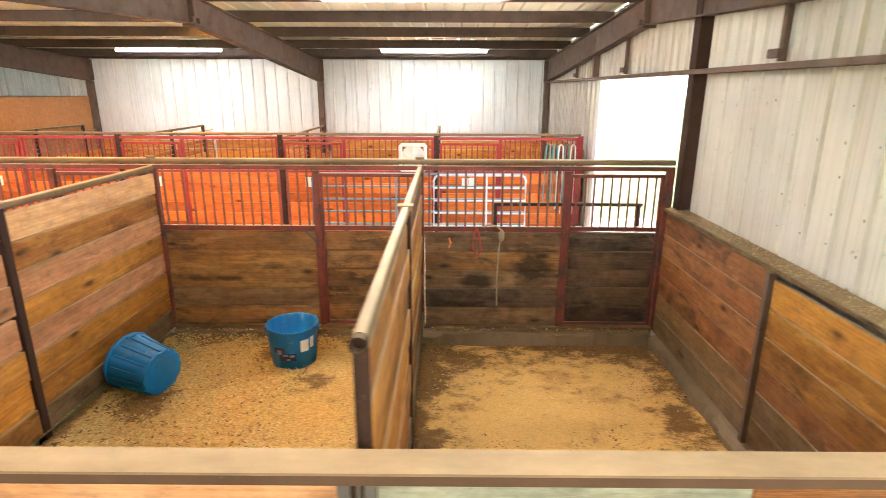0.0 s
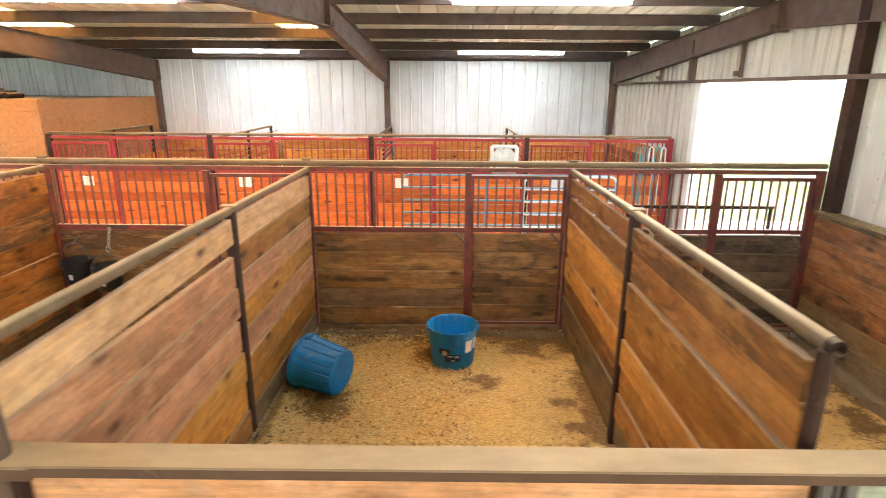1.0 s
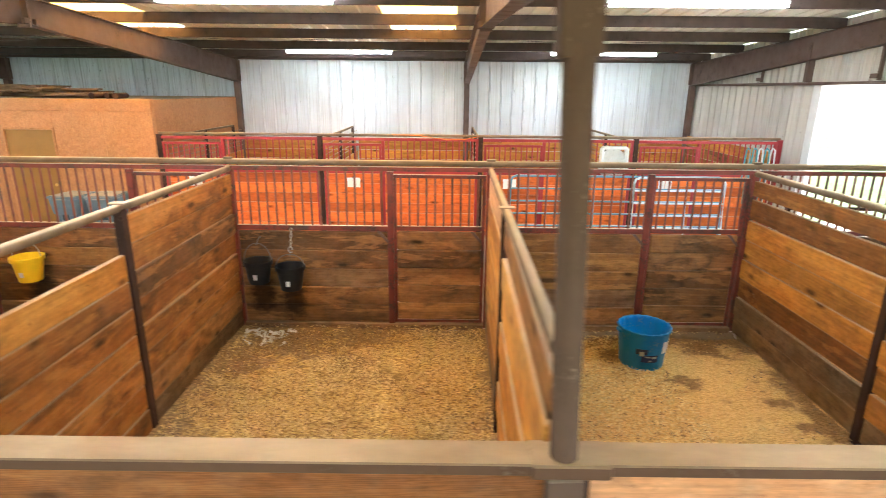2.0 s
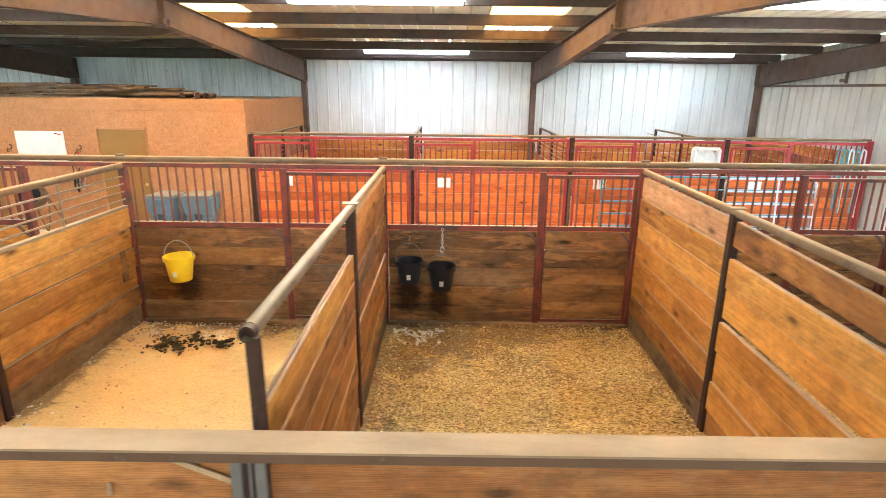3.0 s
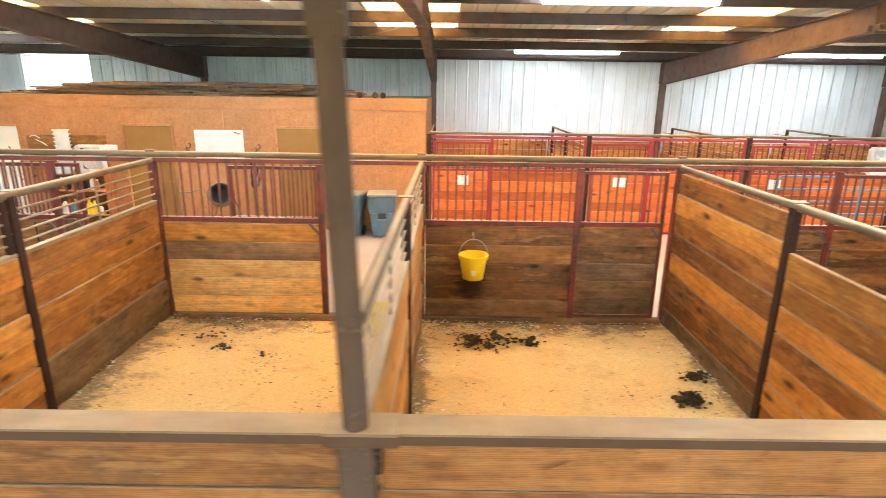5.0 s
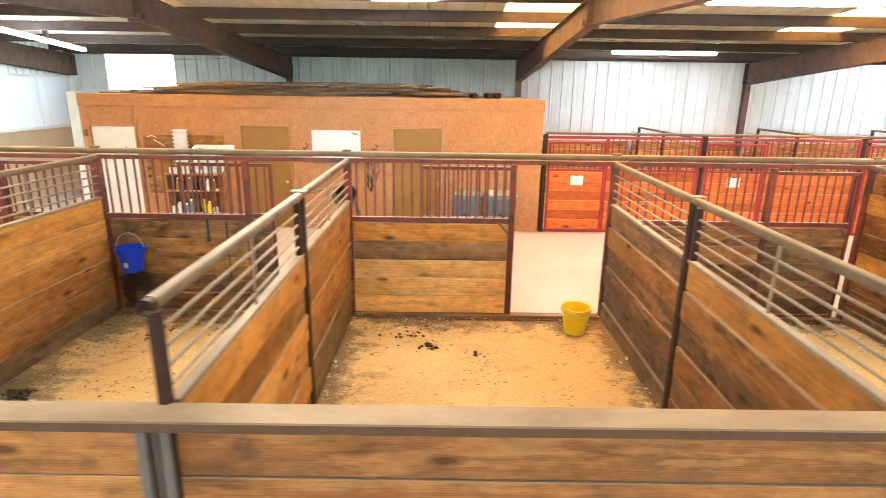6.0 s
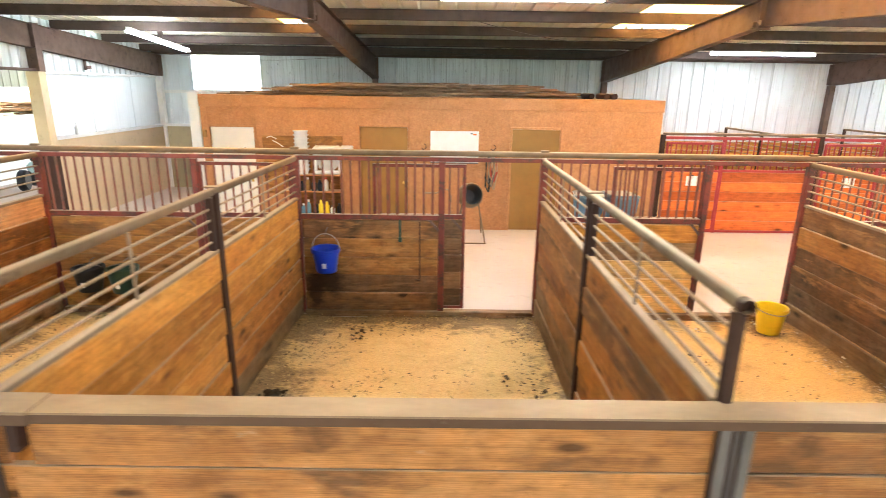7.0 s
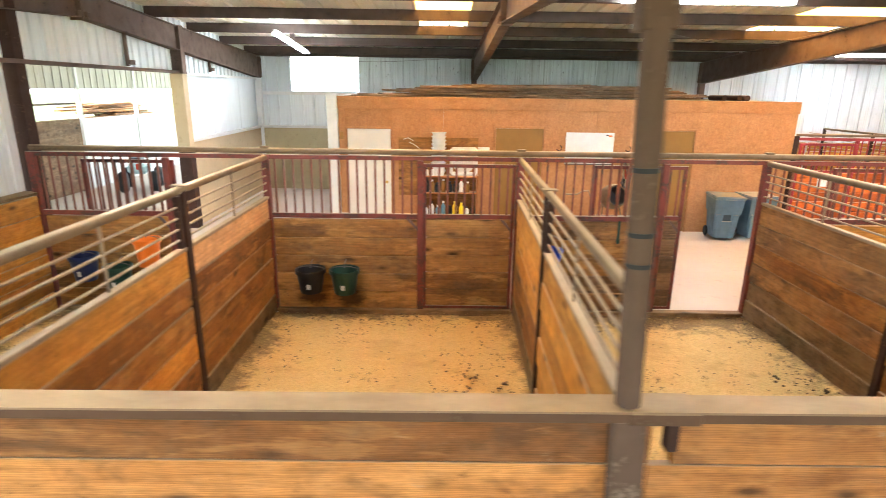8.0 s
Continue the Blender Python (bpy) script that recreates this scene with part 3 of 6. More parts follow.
BED = [(M_DAMPSAND, -0.14, "damp sand and sawdust stall floor"), (M_DAMP, -0.07, "wood chip bedding with damp trodden sawdust"),
       (M_CHIPS, 0.0, "deep golden wood chip bedding"), (M_SAWDUST, 0.0, "fine pale sawdust bedding"),
       (M_SAWDUST, 0.0, "fine pale sawdust bedding with dark scraps"), (M_SAWDUST, 0.0, "sawdust bedding with dark scraps at the edges"),
       (M_SAWDUST, 0.0, "sawdust bedding with dark scraps"), (M_SAWDUST, 0.0, "sawdust bedding in the end stall")]
SOIL = [(0.32, 0.46, 0.46), (0.05, 0.16, 0.24), (0.34, 0.15, 0.42), (0.12, 0.10, 0.26), (0.26, 0.16, 0.30), (0.38, 0.24, 0.30), (0.24, 0.14, 0.16), (0.25, 0.2, 0.3)]
# damp patches on the trodden floors
SPOTS = {0: ((2.05, 4.2, 0.22), (2.0, 3.7, 0.20), (2.2, 5.0, 0.25), (0.15, 6.2, 0.35), (-0.1, 4.7, 0.2), (-0.05, 4.25, 0.18)),
         1: ((-0.80, 6.38, 0.34), (-1.30, 5.56, 0.20), (-0.60, 5.15, 0.16), (-0.56, 4.70, 0.16), (-0.62, 4.40, 0.12), (-1.95, 6.10, 0.16), (-2.85, 5.05, 0.25)),
         2: ((-5.55, 6.25, 0.50), (-4.75, 6.45, 0.35), (-5.95, 5.70, 0.30))}
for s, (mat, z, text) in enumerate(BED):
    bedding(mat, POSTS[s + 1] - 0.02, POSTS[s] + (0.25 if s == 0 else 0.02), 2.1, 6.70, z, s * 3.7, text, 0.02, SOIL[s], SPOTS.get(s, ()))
for i in range(4):
    bedding(M_SAWDUST, [-9.4, -6.3, -3.2, -0.22][i], [-6.3, -3.2, -0.22, 2.7][i], 11.24, 15.75, 0.0, 40 + i, "sawdust bedding in a stall across the aisle")


# glowing white planes added so the view through the open doorways burns out
def m_glow():
    k = Mat("white_glow")
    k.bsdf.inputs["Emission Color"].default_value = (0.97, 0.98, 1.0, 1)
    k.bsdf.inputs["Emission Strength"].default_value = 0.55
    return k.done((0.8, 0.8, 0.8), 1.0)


M_GLOW = m_glow()
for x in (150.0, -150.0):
    solo("backdrop", box_mesh(M_GLOW, 1.0, 500.0, 120.0, 0), (x, 9, 59.0), "added glowing white backdrop that burns out the distance", "backdrop", kind="structure")
solo("backdrop", box_mesh(M_GLOW, 300.0, 1.0, 120.0, 0), (-9, 240, 59.0), "added glowing white backdrop that burns out the distance", "backdrop", kind="structure")


# ---- outer walls ----
wall_north = thing("wall_north", (0, NORTH, 0), "white ribbed steel wall, dusty and streaked", "wall", kind="structure")
sheets(wall_north, M_WALL, -9.42, EAST, 0.0, 3.66, NORTH)
sheets(wall_north, M_WALLCOOL, -18.62, -9.42, 0.0, 3.66, NORTH)
sheets(wall_north, M_WALLSKY, -20.44, -18.62, 0.0, 2.64, NORTH)
sheets(wall_north, M_WALLSKY, WEST, -20.44, 0.0, 3.66, NORTH)
bar(wall_north, "girt", M_PURLIN, "x", WEST, EAST, NORTH - 0.06, 3.58, (0.10, 0.10))
bar(wall_north, "sill", M_WHITE, "x", WEST, -18.45, NORTH - 0.09, 2.58, (0.12, 0.08))
bar(wall_north, "sill", M_WHITE, "x", WEST, -19.4, NORTH - 0.12, 1.70, (0.2, 0.06))
bar(wall_north, "lower_wall", M_BLOCK, "x", WEST, -19.45, NORTH - 0.10, 0.84, (0.14, 1.68))

wall_east = thing("wall_east", (EAST, 9, 0), "ribbed steel gable wall with a tall open aisle doorway", "wall", kind="structure")
wall_west = thing("wall_west", (WEST, 9, 0), "ribbed steel gable wall with an open aisle doorway", "wall", kind="structure")


def gable_top(parent, mat, x, flip):
    """Sheets above the girt, cut to the roof slope in steps of one sheet."""
    y = 2.1
    while y < NORTH:
        y1 = min(y + 0.46, NORTH)
        bm = bmesh.new()
        prof = [(y, 0), (y + 0.17, 0), (y + 0.19, 0.03), (y + 0.215, 0.03), (y + 0.235, 0), (y1 - 0.07, 0), (y1 - 0.05, 0.03), (y1 - 0.025, 0.03), (y1, 0)]
        sgn = 1 if flip else -1
        lo = [bm.verts.new((sgn * d, q - y, 0)) for q, d in prof]
        hi = [bm.verts.new((sgn * d, q - y, roof_z(q) - 0.02 - 2.98)) for q, d in prof]
        for i in range(len(prof) - 1):
            bm.faces.new((lo[i], lo[i + 1], hi[i + 1], hi[i]))
        part("metal_sheet", finish(bm, "gable_sheet", mat), parent, (x, y, 2.98))
        y += 0.46


gable_top(wall_east, M_WALLEAST, EAST, False)
gable_top(wall_west, M_WALLSKY, WEST, True)
sheets(wall_east, M_WALLEAST, 2.1, 6.68, 0.0, 2.98, EAST, "y", flip=True)
sheets(wall_east, M_WALLEAST, 10.44, NORTH, 0.0, 2.98, EAST, "y", flip=True)
sheets(wall_west, M_WALL, 2.1, 6.80, 0.0, 2.98, WEST, "y")
for a, b in ((11.05, 12.72), (12.73, 14.38), (14.39, NORTH)):
    bar(wall_west, "panel", M_WALLSKY, "y", a, b, WEST, 2.33, (0.03, 1.30), 0.003)
bar(wall_west, "lower_wall", M_PLASTER, "y", 11.05, NORTH, WEST + 0.02, 0.84, (0.2, 1.68))
bar(wall_west, "sill", M_WHITE, "y", 11.05, NORTH - 0.2, WEST + 0.10, 1.70, (0.12, 0.06))
bar(wall_west, "sill", M_WHITE, "y", 11.15, NORTH - 0.2, WEST + 0.08, 2.95, (0.08, 0.05))
for wall, x, d in ((wall_east, EAST - 0.07, -1), (wall_west, WEST + 0.07, 1)):
    bar(wall, "girt", M_FRAME, "y", 2.3, 11.0 if wall is wall_west else NORTH - 0.1, x, 2.98, (0.14, 0.05))
    y = 6.64 if wall is wall_east else 6.92
    bar(wall, "door_post", M_POST, "z", -0.1, roof_z(y) - 0.3, x - 0.02 * d, y, (0.16, 0.17))
    for y in (5.12, 9.14, 12.4) if wall is wall_east else (5.25, 9.36, 12.6):
        bar(wall, "hanger", M_FRAME, "z", 3.02, roof_z(y) - 0.35, x, y, (0.05, 0.05))
        bar(wall, "bracket", M_FRAME, "y", y - 0.02, y + 0.14, x + 0.02 * d, 3.08, (0.06, 0.07))
bar(wall_west, "door_post", M_FRAME, "z", 2.95, 3.8, WEST + 0.09, 11.08, (0.17, 0.22))
bar(wall_west, "door_post", M_PLASTER, "z", 1.55, 2.95, WEST + 0.09, 11.03, (0.2, 0.24))
bar(wall_west, "door_post", M_POST, "z", -0.1, 1.55, WEST + 0.09, 11.03, (0.2, 0.24))
bar(wall_east, "door_trim", M_WHITE, "z", 0, 2.95, EAST - 0.05, 10.50, (0.22, 0.10))
bar(wall_east, "hanger", M_FRAME, "z", 3.01, roof_z(10.85) - 0.3, EAST - 0.07, 10.85, (0.10, 0.14))

# kick boards and dusty ledge along the east wall
west_lining = thing("kick_wall", (-21.2, 4.4, 0), "worn brown plank kick wall with a dusty ledge", "plank wall", kind="structure")
for (a, b) in ((2.3, 4.46), (4.54, 6.66)):
    for i in range(6):
        bar(west_lining, "board", M_SIDE, "y", a, b, -21.20 + 0.004 * ((i * 7) % 3), 0.12 + 0.243 * i, (0.04, 0.235))
bar(west_lining, "ledge", M_LEDGE, "y", 2.2, 6.75, -21.28, 1.475, (0.20, 0.03))
bar(west_lining, "post", M_POST, "z", -0.2, 1.47, -21.16, 4.5, (0.06, 0.07))
lining = thing("kick_wall", (2.5, 4.4, 0), "worn brown plank kick wall with a dusty ledge", "plank wall", kind="structure")
# the newer boards by the outer wall stop short of the ledge
for a, b, step, woods in ((2.3, 4.488, 0.236, (M_GREYED, M_GRIME, M_RUST, M_UMBER, M_AMBER, M_AMBER)), (4.512, 6.66, 0.243, (M_GRIME, M_GREYED, M_RUST, M_RUST, M_RUST, M_RUST))):
    for i, mat in enumerate(woods):
        bar(lining, "board", mat, "y", a, b, 2.50 + 0.004 * ((i * 7) % 3), 0.12 + step * i, (0.04, step - 0.006))
bar(lining, "ledge", M_LEDGE, "y", 2.2, 6.75, 2.575, 1.492, (0.22, 0.035))
bar(lining, "post", M_FRAME, "z", -0.2, 1.47, 2.462, 4.5, (0.05, 0.05))

# plank lining of the end stall across the aisle
far_lining = thing("kick_wall", (2.52, 13.4, 0), "brown plank lining in the end stall across the aisle", "plank wall", kind="structure")
for i in range(7):
    bar(far_lining, "board", (M_SIDE, M_UMBER)[i % 2], "y", 11.30, NORTH - 0.15, 2.60 + 0.004 * (i % 3), 0.12 + 0.241 * i, (0.04, 0.234))


def rough_kerb(x0, x1, y0, y1, top, seed, label):
    """A hand-cast kerb with a crumbled, uneven front."""
    bm = bmesh.new()
    along_x = x1 - x0 > y1 - y0
    n = int(max(x1 - x0, y1 - y0) / 0.05)
    w = min(x1 - x0, y1 - y0)
    prof = [(0.0, -0.25), (0.0, -0.05), (0.012, -0.012), (0.035, 0.0), (w * 0.6, 0.004), (w, 0.0), (w, -0.25)]
    rows = []
    for i in range(n + 1):
        t = i * max(x1 - x0, y1 - y0) / n
        row = []
        for k, (d, z) in enumerate(prof):
            e = 0.045 * noise.noise((t * 2.1, k * 0.6, seed)) + 0.034 * noise.noise((t * 9, k * 1.7, seed + 3)) if 0 < k < 5 else 0.0
            dd = d + e * (1.0 if k < 3 else 0.3)
            zz = z + 0.5 * e
            row.append(bm.verts.new((x0 + t, y0 + dd, top + zz) if along_x else (x0 + dd, y0 + t, top + zz)))
        rows.append(row)
    for a, b in zip(rows, rows[1:]):
        for k in range(len(prof) - 1):
            bm.faces.new((a[k], b[k], b[k + 1], a[k + 1]))
    solo("kerb", finish(bm, "kerb", M_KERB), Matrix(), label, "kerb", kind="structure")


rough_kerb(POSTS[1], 2.42, 6.56, 6.80, 0.015, 2, "rough crumbled concrete kerb under the stall front")
rough_kerb(POSTS[2] + 0.03, POSTS[1], 6.62, 6.80, -0.012, 4, "rough dirt-caked concrete kerb under the stall front")
rough_kerb(2.40, 2.6, 2.2, 6.56, -0.01, 7, "rough crumbled concrete kerb along the kick wall")


# ---- roof ----
def roof_sheet():
    """Ribbed deck on both slopes in one mesh, with gaps for the light panels."""
    bm = bmesh.new()
    pitch = 0.305
    n = int((EAST + 0.3 - WEST + 0.3) / pitch)
    lights = [(-4.78, -3.86), (-10.5, -9.08), (-16.75, -15.85)]
    for side in (1, -1):
        fall = SLOPE if side == 1 else NEAR_SLOPE
        for i in range(n):
            x = WEST - 0.3 + i * pitch
            open_here = any(a - 0.05 < x + pitch / 2 < b + 0.05 for a, b in lights)
            far = 7.8 if side == 1 else 6.05
            spans = [(0, 0.55), (3.65, far)] if open_here else [(0, far)]
            for s0, s1 in spans:
                prof = [(x, 0), (x + 0.24, 0), (x + 0.26, 0.035), (x + 0.285, 0.035), (x + pitch, 0)]
                a = [bm.verts.new((p, RIDGE + side * s0, RIDGE_Z - fall * s0 + d)) for p, d in prof]
                b = [bm.verts.new((p, RIDGE + side * s1, RIDGE_Z - fall * s1 + d)) for p, d in prof]
                for j in range(4):
                    bm.faces.new((a[j], a[j + 1], b[j + 1], b[j]))
    return finish(bm, "deck", M_ROOF)


solo("ceiling", roof_sheet(), (0, 0, 0), "yellowed ribbed steel roof deck seen from below", "roof", kind="structure")


def m_panel():
    k = Mat("amber_fibreglass")
    k.t.nodes.remove(k.bsdf)
    tr = k.n("ShaderNodeBsdfTranslucent")
    fib = k.noise(k.coords("Object", scale=(3, 1, 1)), 8, 4)
    k.t.links.new(k.ramp(fib, [(0.3, (0.98, 0.65, 0.27)), (0.7, (0.99, 0.74, 0.36))]), tr.inputs[0])
    k.t.links.new(tr.outputs[0], k.t.nodes["Material Output"].inputs[0])
    return k.m


M_PANEL = m_panel()
for x, side in [(x, side) for x in (-4.32, -9.8, -16.3) for side in (1, -1)]:
    solo("skylight_panel", box_mesh(M_PANEL, 2.1 if x == -9.8 else 1.6, 3.3, 0.004, 0), pose(x, RIDGE + side * 2.1, roof_z(RIDGE + side * 2.1) + 0.05, -side * math.degrees(math.atan(SLOPE if side == 1 else NEAR_SLOPE)), 0, 0), "amber translucent fibreglass roof light panel", "skylight", "roof light panels", "structure")


# unseen roof added along the open side; it keeps daylight off the near rail
def unseen_roof():
    bm = bmesh.new()
    pitch = 0.305
    for i in range(82):
        x = WEST - 0.3 + i * pitch
        prof = [(x, 0), (x + 0.24, 0), (x + 0.26, 0.035), (x + 0.285, 0.035), (x + pitch, 0)]
        a = [bm.verts.new((p, 2.14, roof_z(2.14) + d)) for p, d in prof]
        b = [bm.verts.new((p, -4.6, 3.48 + d)) for p, d in prof]
        for j in range(4):
            bm.faces.new((a[j], a[j + 1], b[j + 1], b[j]))
    return finish(bm, "unseen_roof_deck", M_ROOF)


solo("ceiling", unseen_roof(), (0, 0, 0), "unseen ribbed steel roof added over the camera side to shade it", "roof", kind="structure")

purlins = thing("purlins", (0, RIDGE, 4), "dark primed steel roof purlins", "purlin", kind="structure")
for y in (15.62, 15.08, 13.49, 11.80, 10.23, 8.65, 7.0, 5.4, 3.85, 2.35):
    z = roof_z(y) - 0.092
    bar(purlins, "purlin", M_PURLIN, "x", WEST, EAST, y, z, (0.07, 0.17), 0.006)


def portal(x, gable):
    """A tapered steel portal: two columns, two haunched rafters with flanges, splice plates at the ridge."""
    f = thing("portal_frame", (x, RIDGE, 0), "brown primed tapered steel portal frame" if not gable else "brown primed steel gable frame", "steel frame", "portal frames", "structure")
    for side, y0 in ((1, NORTH - 0.14), (-1, NEAR)):
        top_e, top_r = roof_z(y0) - 0.2, RIDGE_Z - 0.2
        low_e, low_r = (2.98 if side == 1 else 3.30), 3.61
        w = 0.012
        for nm, th, pts in (("web", 0.012, [(y0, low_e), (RIDGE, low_r), (RIDGE, top_r), (y0, top_e)]),
                            ("flange", 0.15, [(y0, low_e), (RIDGE, low_r), (RIDGE, low_r - w), (y0, low_e - w)]),
                            ("flange", 0.15, [(y0, top_e + w), (RIDGE, top_r + w), (RIDGE, top_r), (y0, top_e)])):
            bm = bmesh.new()
            a = [bm.verts.new((-th / 2, p, q)) for p, q in pts]
            b = [bm.verts.new((th / 2, p, q)) for p, q in pts]
            bm.faces.new(a)
            bm.faces.new(b)
            for i in range(4):
                bm.faces.new((a[i], a[(i + 1) % 4], b[(i + 1) % 4], b[i]))
            part(nm, finish(bm, nm, M_FRAME), f, (x, 0, 0))
        if side == 1:
            bar(f, "column", M_WHITE if x < -20 else M_FRAME, "z", 0, 2.97, x, y0 - 0.02, (0.16, 0.14))
        bar(f, "knee_plate", M_FRAME, "z", low_e, top_e, x, y0 + 0.05 * side, (0.06, 0.16))
        bar(f, "splice_plate", M_FRAME, "z", low_r - 0.05, top_r, x, RIDGE + 0.012 * side, (0.02, 0.17))
        for dx in (-0.09, 0.09):
            bar(f, "clip", M_FRAME, "z", low_r - 0.01, low_r + 0.06, x + dx, RIDGE + 0.1 * side, (0.08, 0.05))
    return f


for x in BAYS:
    portal(x, x in (BAYS[0], BAYS[-1]))


# ---- steel posts along the open side ----
def outer_post(x, group):
    p = thing("barn_post", (x, OPEN_SIDE, 0), "dark brown round steel post carrying the roof", "post", group, "structure")
    rod(p, "shaft", M_BARNPOST, "z", 1.50, 2.97, x, OPEN_SIDE + 0.03, 0.051, 18)
    bar(p, "base_post", M_BARNPOST, "z", -0.1, 1.452, x, OPEN_SIDE + 0.005, (0.07, 0.14), 0.008)
    bar(p, "head_plate", M_BARNPOST, "z", 2.93, 3.35, x, OPEN_SIDE + 0.05, (0.13, 0.13), 0.006)
    for z in (2.09, 2.21, 2.45) if x < -15 else ():
        rod(p, "strap_band", M_BLACK, "z", z, z + 0.018, x, OPEN_SIDE + 0.03, 0.0535, 18)
    p.matrix_basis = Matrix.Translation((x, OPEN_SIDE, 1.5)) @ pose(0, 0, 0, 0, -2.0, 0) @ Matrix.Translation((0, 0, -1.5))
    return p


for x in OUTER:
    outer_post(x, "posts along the open side")


# ---- near plank wall with its flat cap ----
def near_wall():
    w = thing("wall_south", (-9, 2.15, 0), "low outer plank wall with a flat dusty steel cap", "plank wall", kind="structure")
    xs = [2.55] + POSTS[1:8] + [-21.3]
    for s, (b, a) in enumerate(zip(xs, xs[1:])):
        for i in range(6):
            mat = M_SAGE if s == 0 and i == 5 else M_PINK if s == 1 and i == 5 else (M_NEAR if s in (1, 2, 3) else M_NEARWORN)
            bar(w, "board", mat, "x", a - 0.05 if s in (1, 3, 5) and i < 5 else a + 0.05, 1.10 if mat is M_SAGE else b - 0.05, 2.165 + 0.003 * ((i * 5 + s) % 3), 0.115 + 0.241 * i, (0.04, 0.233))
        top = 1.462 + 0.0022 * (a + 8)
        if s in (1, 3, 5):
            # beside a barn post the boards hang on a short bracket, and a sleeve joins the cap
            bar(w, "bracket", M_POST, "z", top - 0.15, top, a + 0.02, 2.125, (0.06, 0.05), 0.006)
            part("cap_sleeve", box_mesh(M_CAP, 0.30, 0.166, 0.062, 0.008), w, pose(a - 0.03, 2.155, top + 0.017))
            continue
        bar(w, "post", M_POST, "z", -0.1, top, a, 2.145, (0.07, 0.13), 0.006)
        bar(w, "flange", M_GALV, "z", -0.1, top, a - 0.047, 2.10, (0.02, 0.042), 0.004)
        bar(w, "flange", M_GALV, "z", -0.1, top, a + 0.047, 2.10, (0.02, 0.042), 0.004)
        bar(w, "weld_ridge", M_GALV, "z", -0.1, top, a + 0.004, 2.106, (0.012, 0.012), 0.003)
    bar(w, "board", M_NEAR, "x", 1.105, 2.5, 2.168, 1.32, (0.04, 0.233))
    part("cap", box_mesh(M_CAP, 23.9, 0.15, 0.05, 0.006), w, pose(-9.35, 2.155, 1.480, 0, -0.145, 0))
    return w


near_wall()


# ---- stall partitions ----
# boards from the floor up, in the half by the outer wall and in the half by the stall front
WOODS = {
    1: ([M_GRIME, M_UMBER, M_SIDE, M_SIDE, M_AMBER, M_SIDE, M_UMBER, M_UMBER], [M_GRIME, M_GRIME, M_UMBER, M_SIDE, M_SIDE, M_SIDE, M_UMBER, M_UMBER]),
    2: ([M_UMBER, M_SIDE, M_AMBER, M_PINK, M_PINK, M_PINK, M_PALE], [M_GRIME, M_SIDE, M_SIDE, M_PINK, M_SIDE, M_PINK, M_UMBER, M_PALE]),
    3: ([M_UMBER, M_UMBER, M_UMBER, M_UMBER, M_UMBER, M_UMBER, M_SIDE], [M_GRIME, M_FRONT, M_UMBER, M_UMBER, M_UMBER, M_FRONT, M_UMBER, M_UMBER]),
    4: ([M_UMBER, M_SIDE, M_AMBER, M_SIDE, M_SIDE, M_AMBER], [M_GRIME, M_UMBER, M_SIDE, M_SIDE, M_AMBER, M_AMBER]),
    5: ([M_UMBER, M_SIDE, M_SIDE, M_AMBER, M_SIDE, M_SIDE], [M_GRIME, M_GRIME, M_UMBER, M_SIDE, M_SIDE, M_UMBER]),
    6: ([M_UMBER, M_SIDE, M_AMBER, M_AMBER, M_SIDE, M_AMBER], [M_GRIME, M_UMBER, M_UMBER, M_SIDE, M_AMBER, M_SIDE]),
    7: ([M_UMBER, M_UMBER, M_SIDE, M_UMBER, M_UMBER, M_SIDE], [M_GRIME, M_UMBER, M_UMBER, M_UMBER, M_UMBER, M_PALE]),
}
# west faces where they differ; the light on each side is in the tones
WEST_FACE = {
    2: ([M_UMBER, M_SIDE, M_SIDE, M_SIDE, M_AMBER, M_AMBER, M_UMBER], [M_GRIME, M_UMBER, M_SIDE, M_SIDE, M_SIDE, M_AMBER, M_SIDE, M_PALE]),
    3: ([M_UMBER, M_SIDE, M_SIDE, M_UMBER, M_SIDE, M_SIDE, M_SIDE], [M_GRIME, M_UMBER, M_UMBER, M_SIDE, M_UMBER, M_UMBER, M_SIDE, M_UMBER]),
    4: ([M_UMBER, M_FRONT, M_UMBER, M_FRONT, M_UMBER, M_SIDE], [M_GRIME, M_GRIME, M_FRONT, M_FRONT, M_UMBER, M_FRONT]),
    5: ([M_UMBER, M_UMBER, M_SIDE, M_UMBER, M_FRONT, M_UMBER], [M_GRIME, M_GRIME, M_FRONT, M_UMBER, M_FRONT, M_FRONT]),
}
# degrees by which a partition runs askew, swung about its end at the stall front
SKEW = {2: -1.1, 4: -0.6, 6: -2.0}


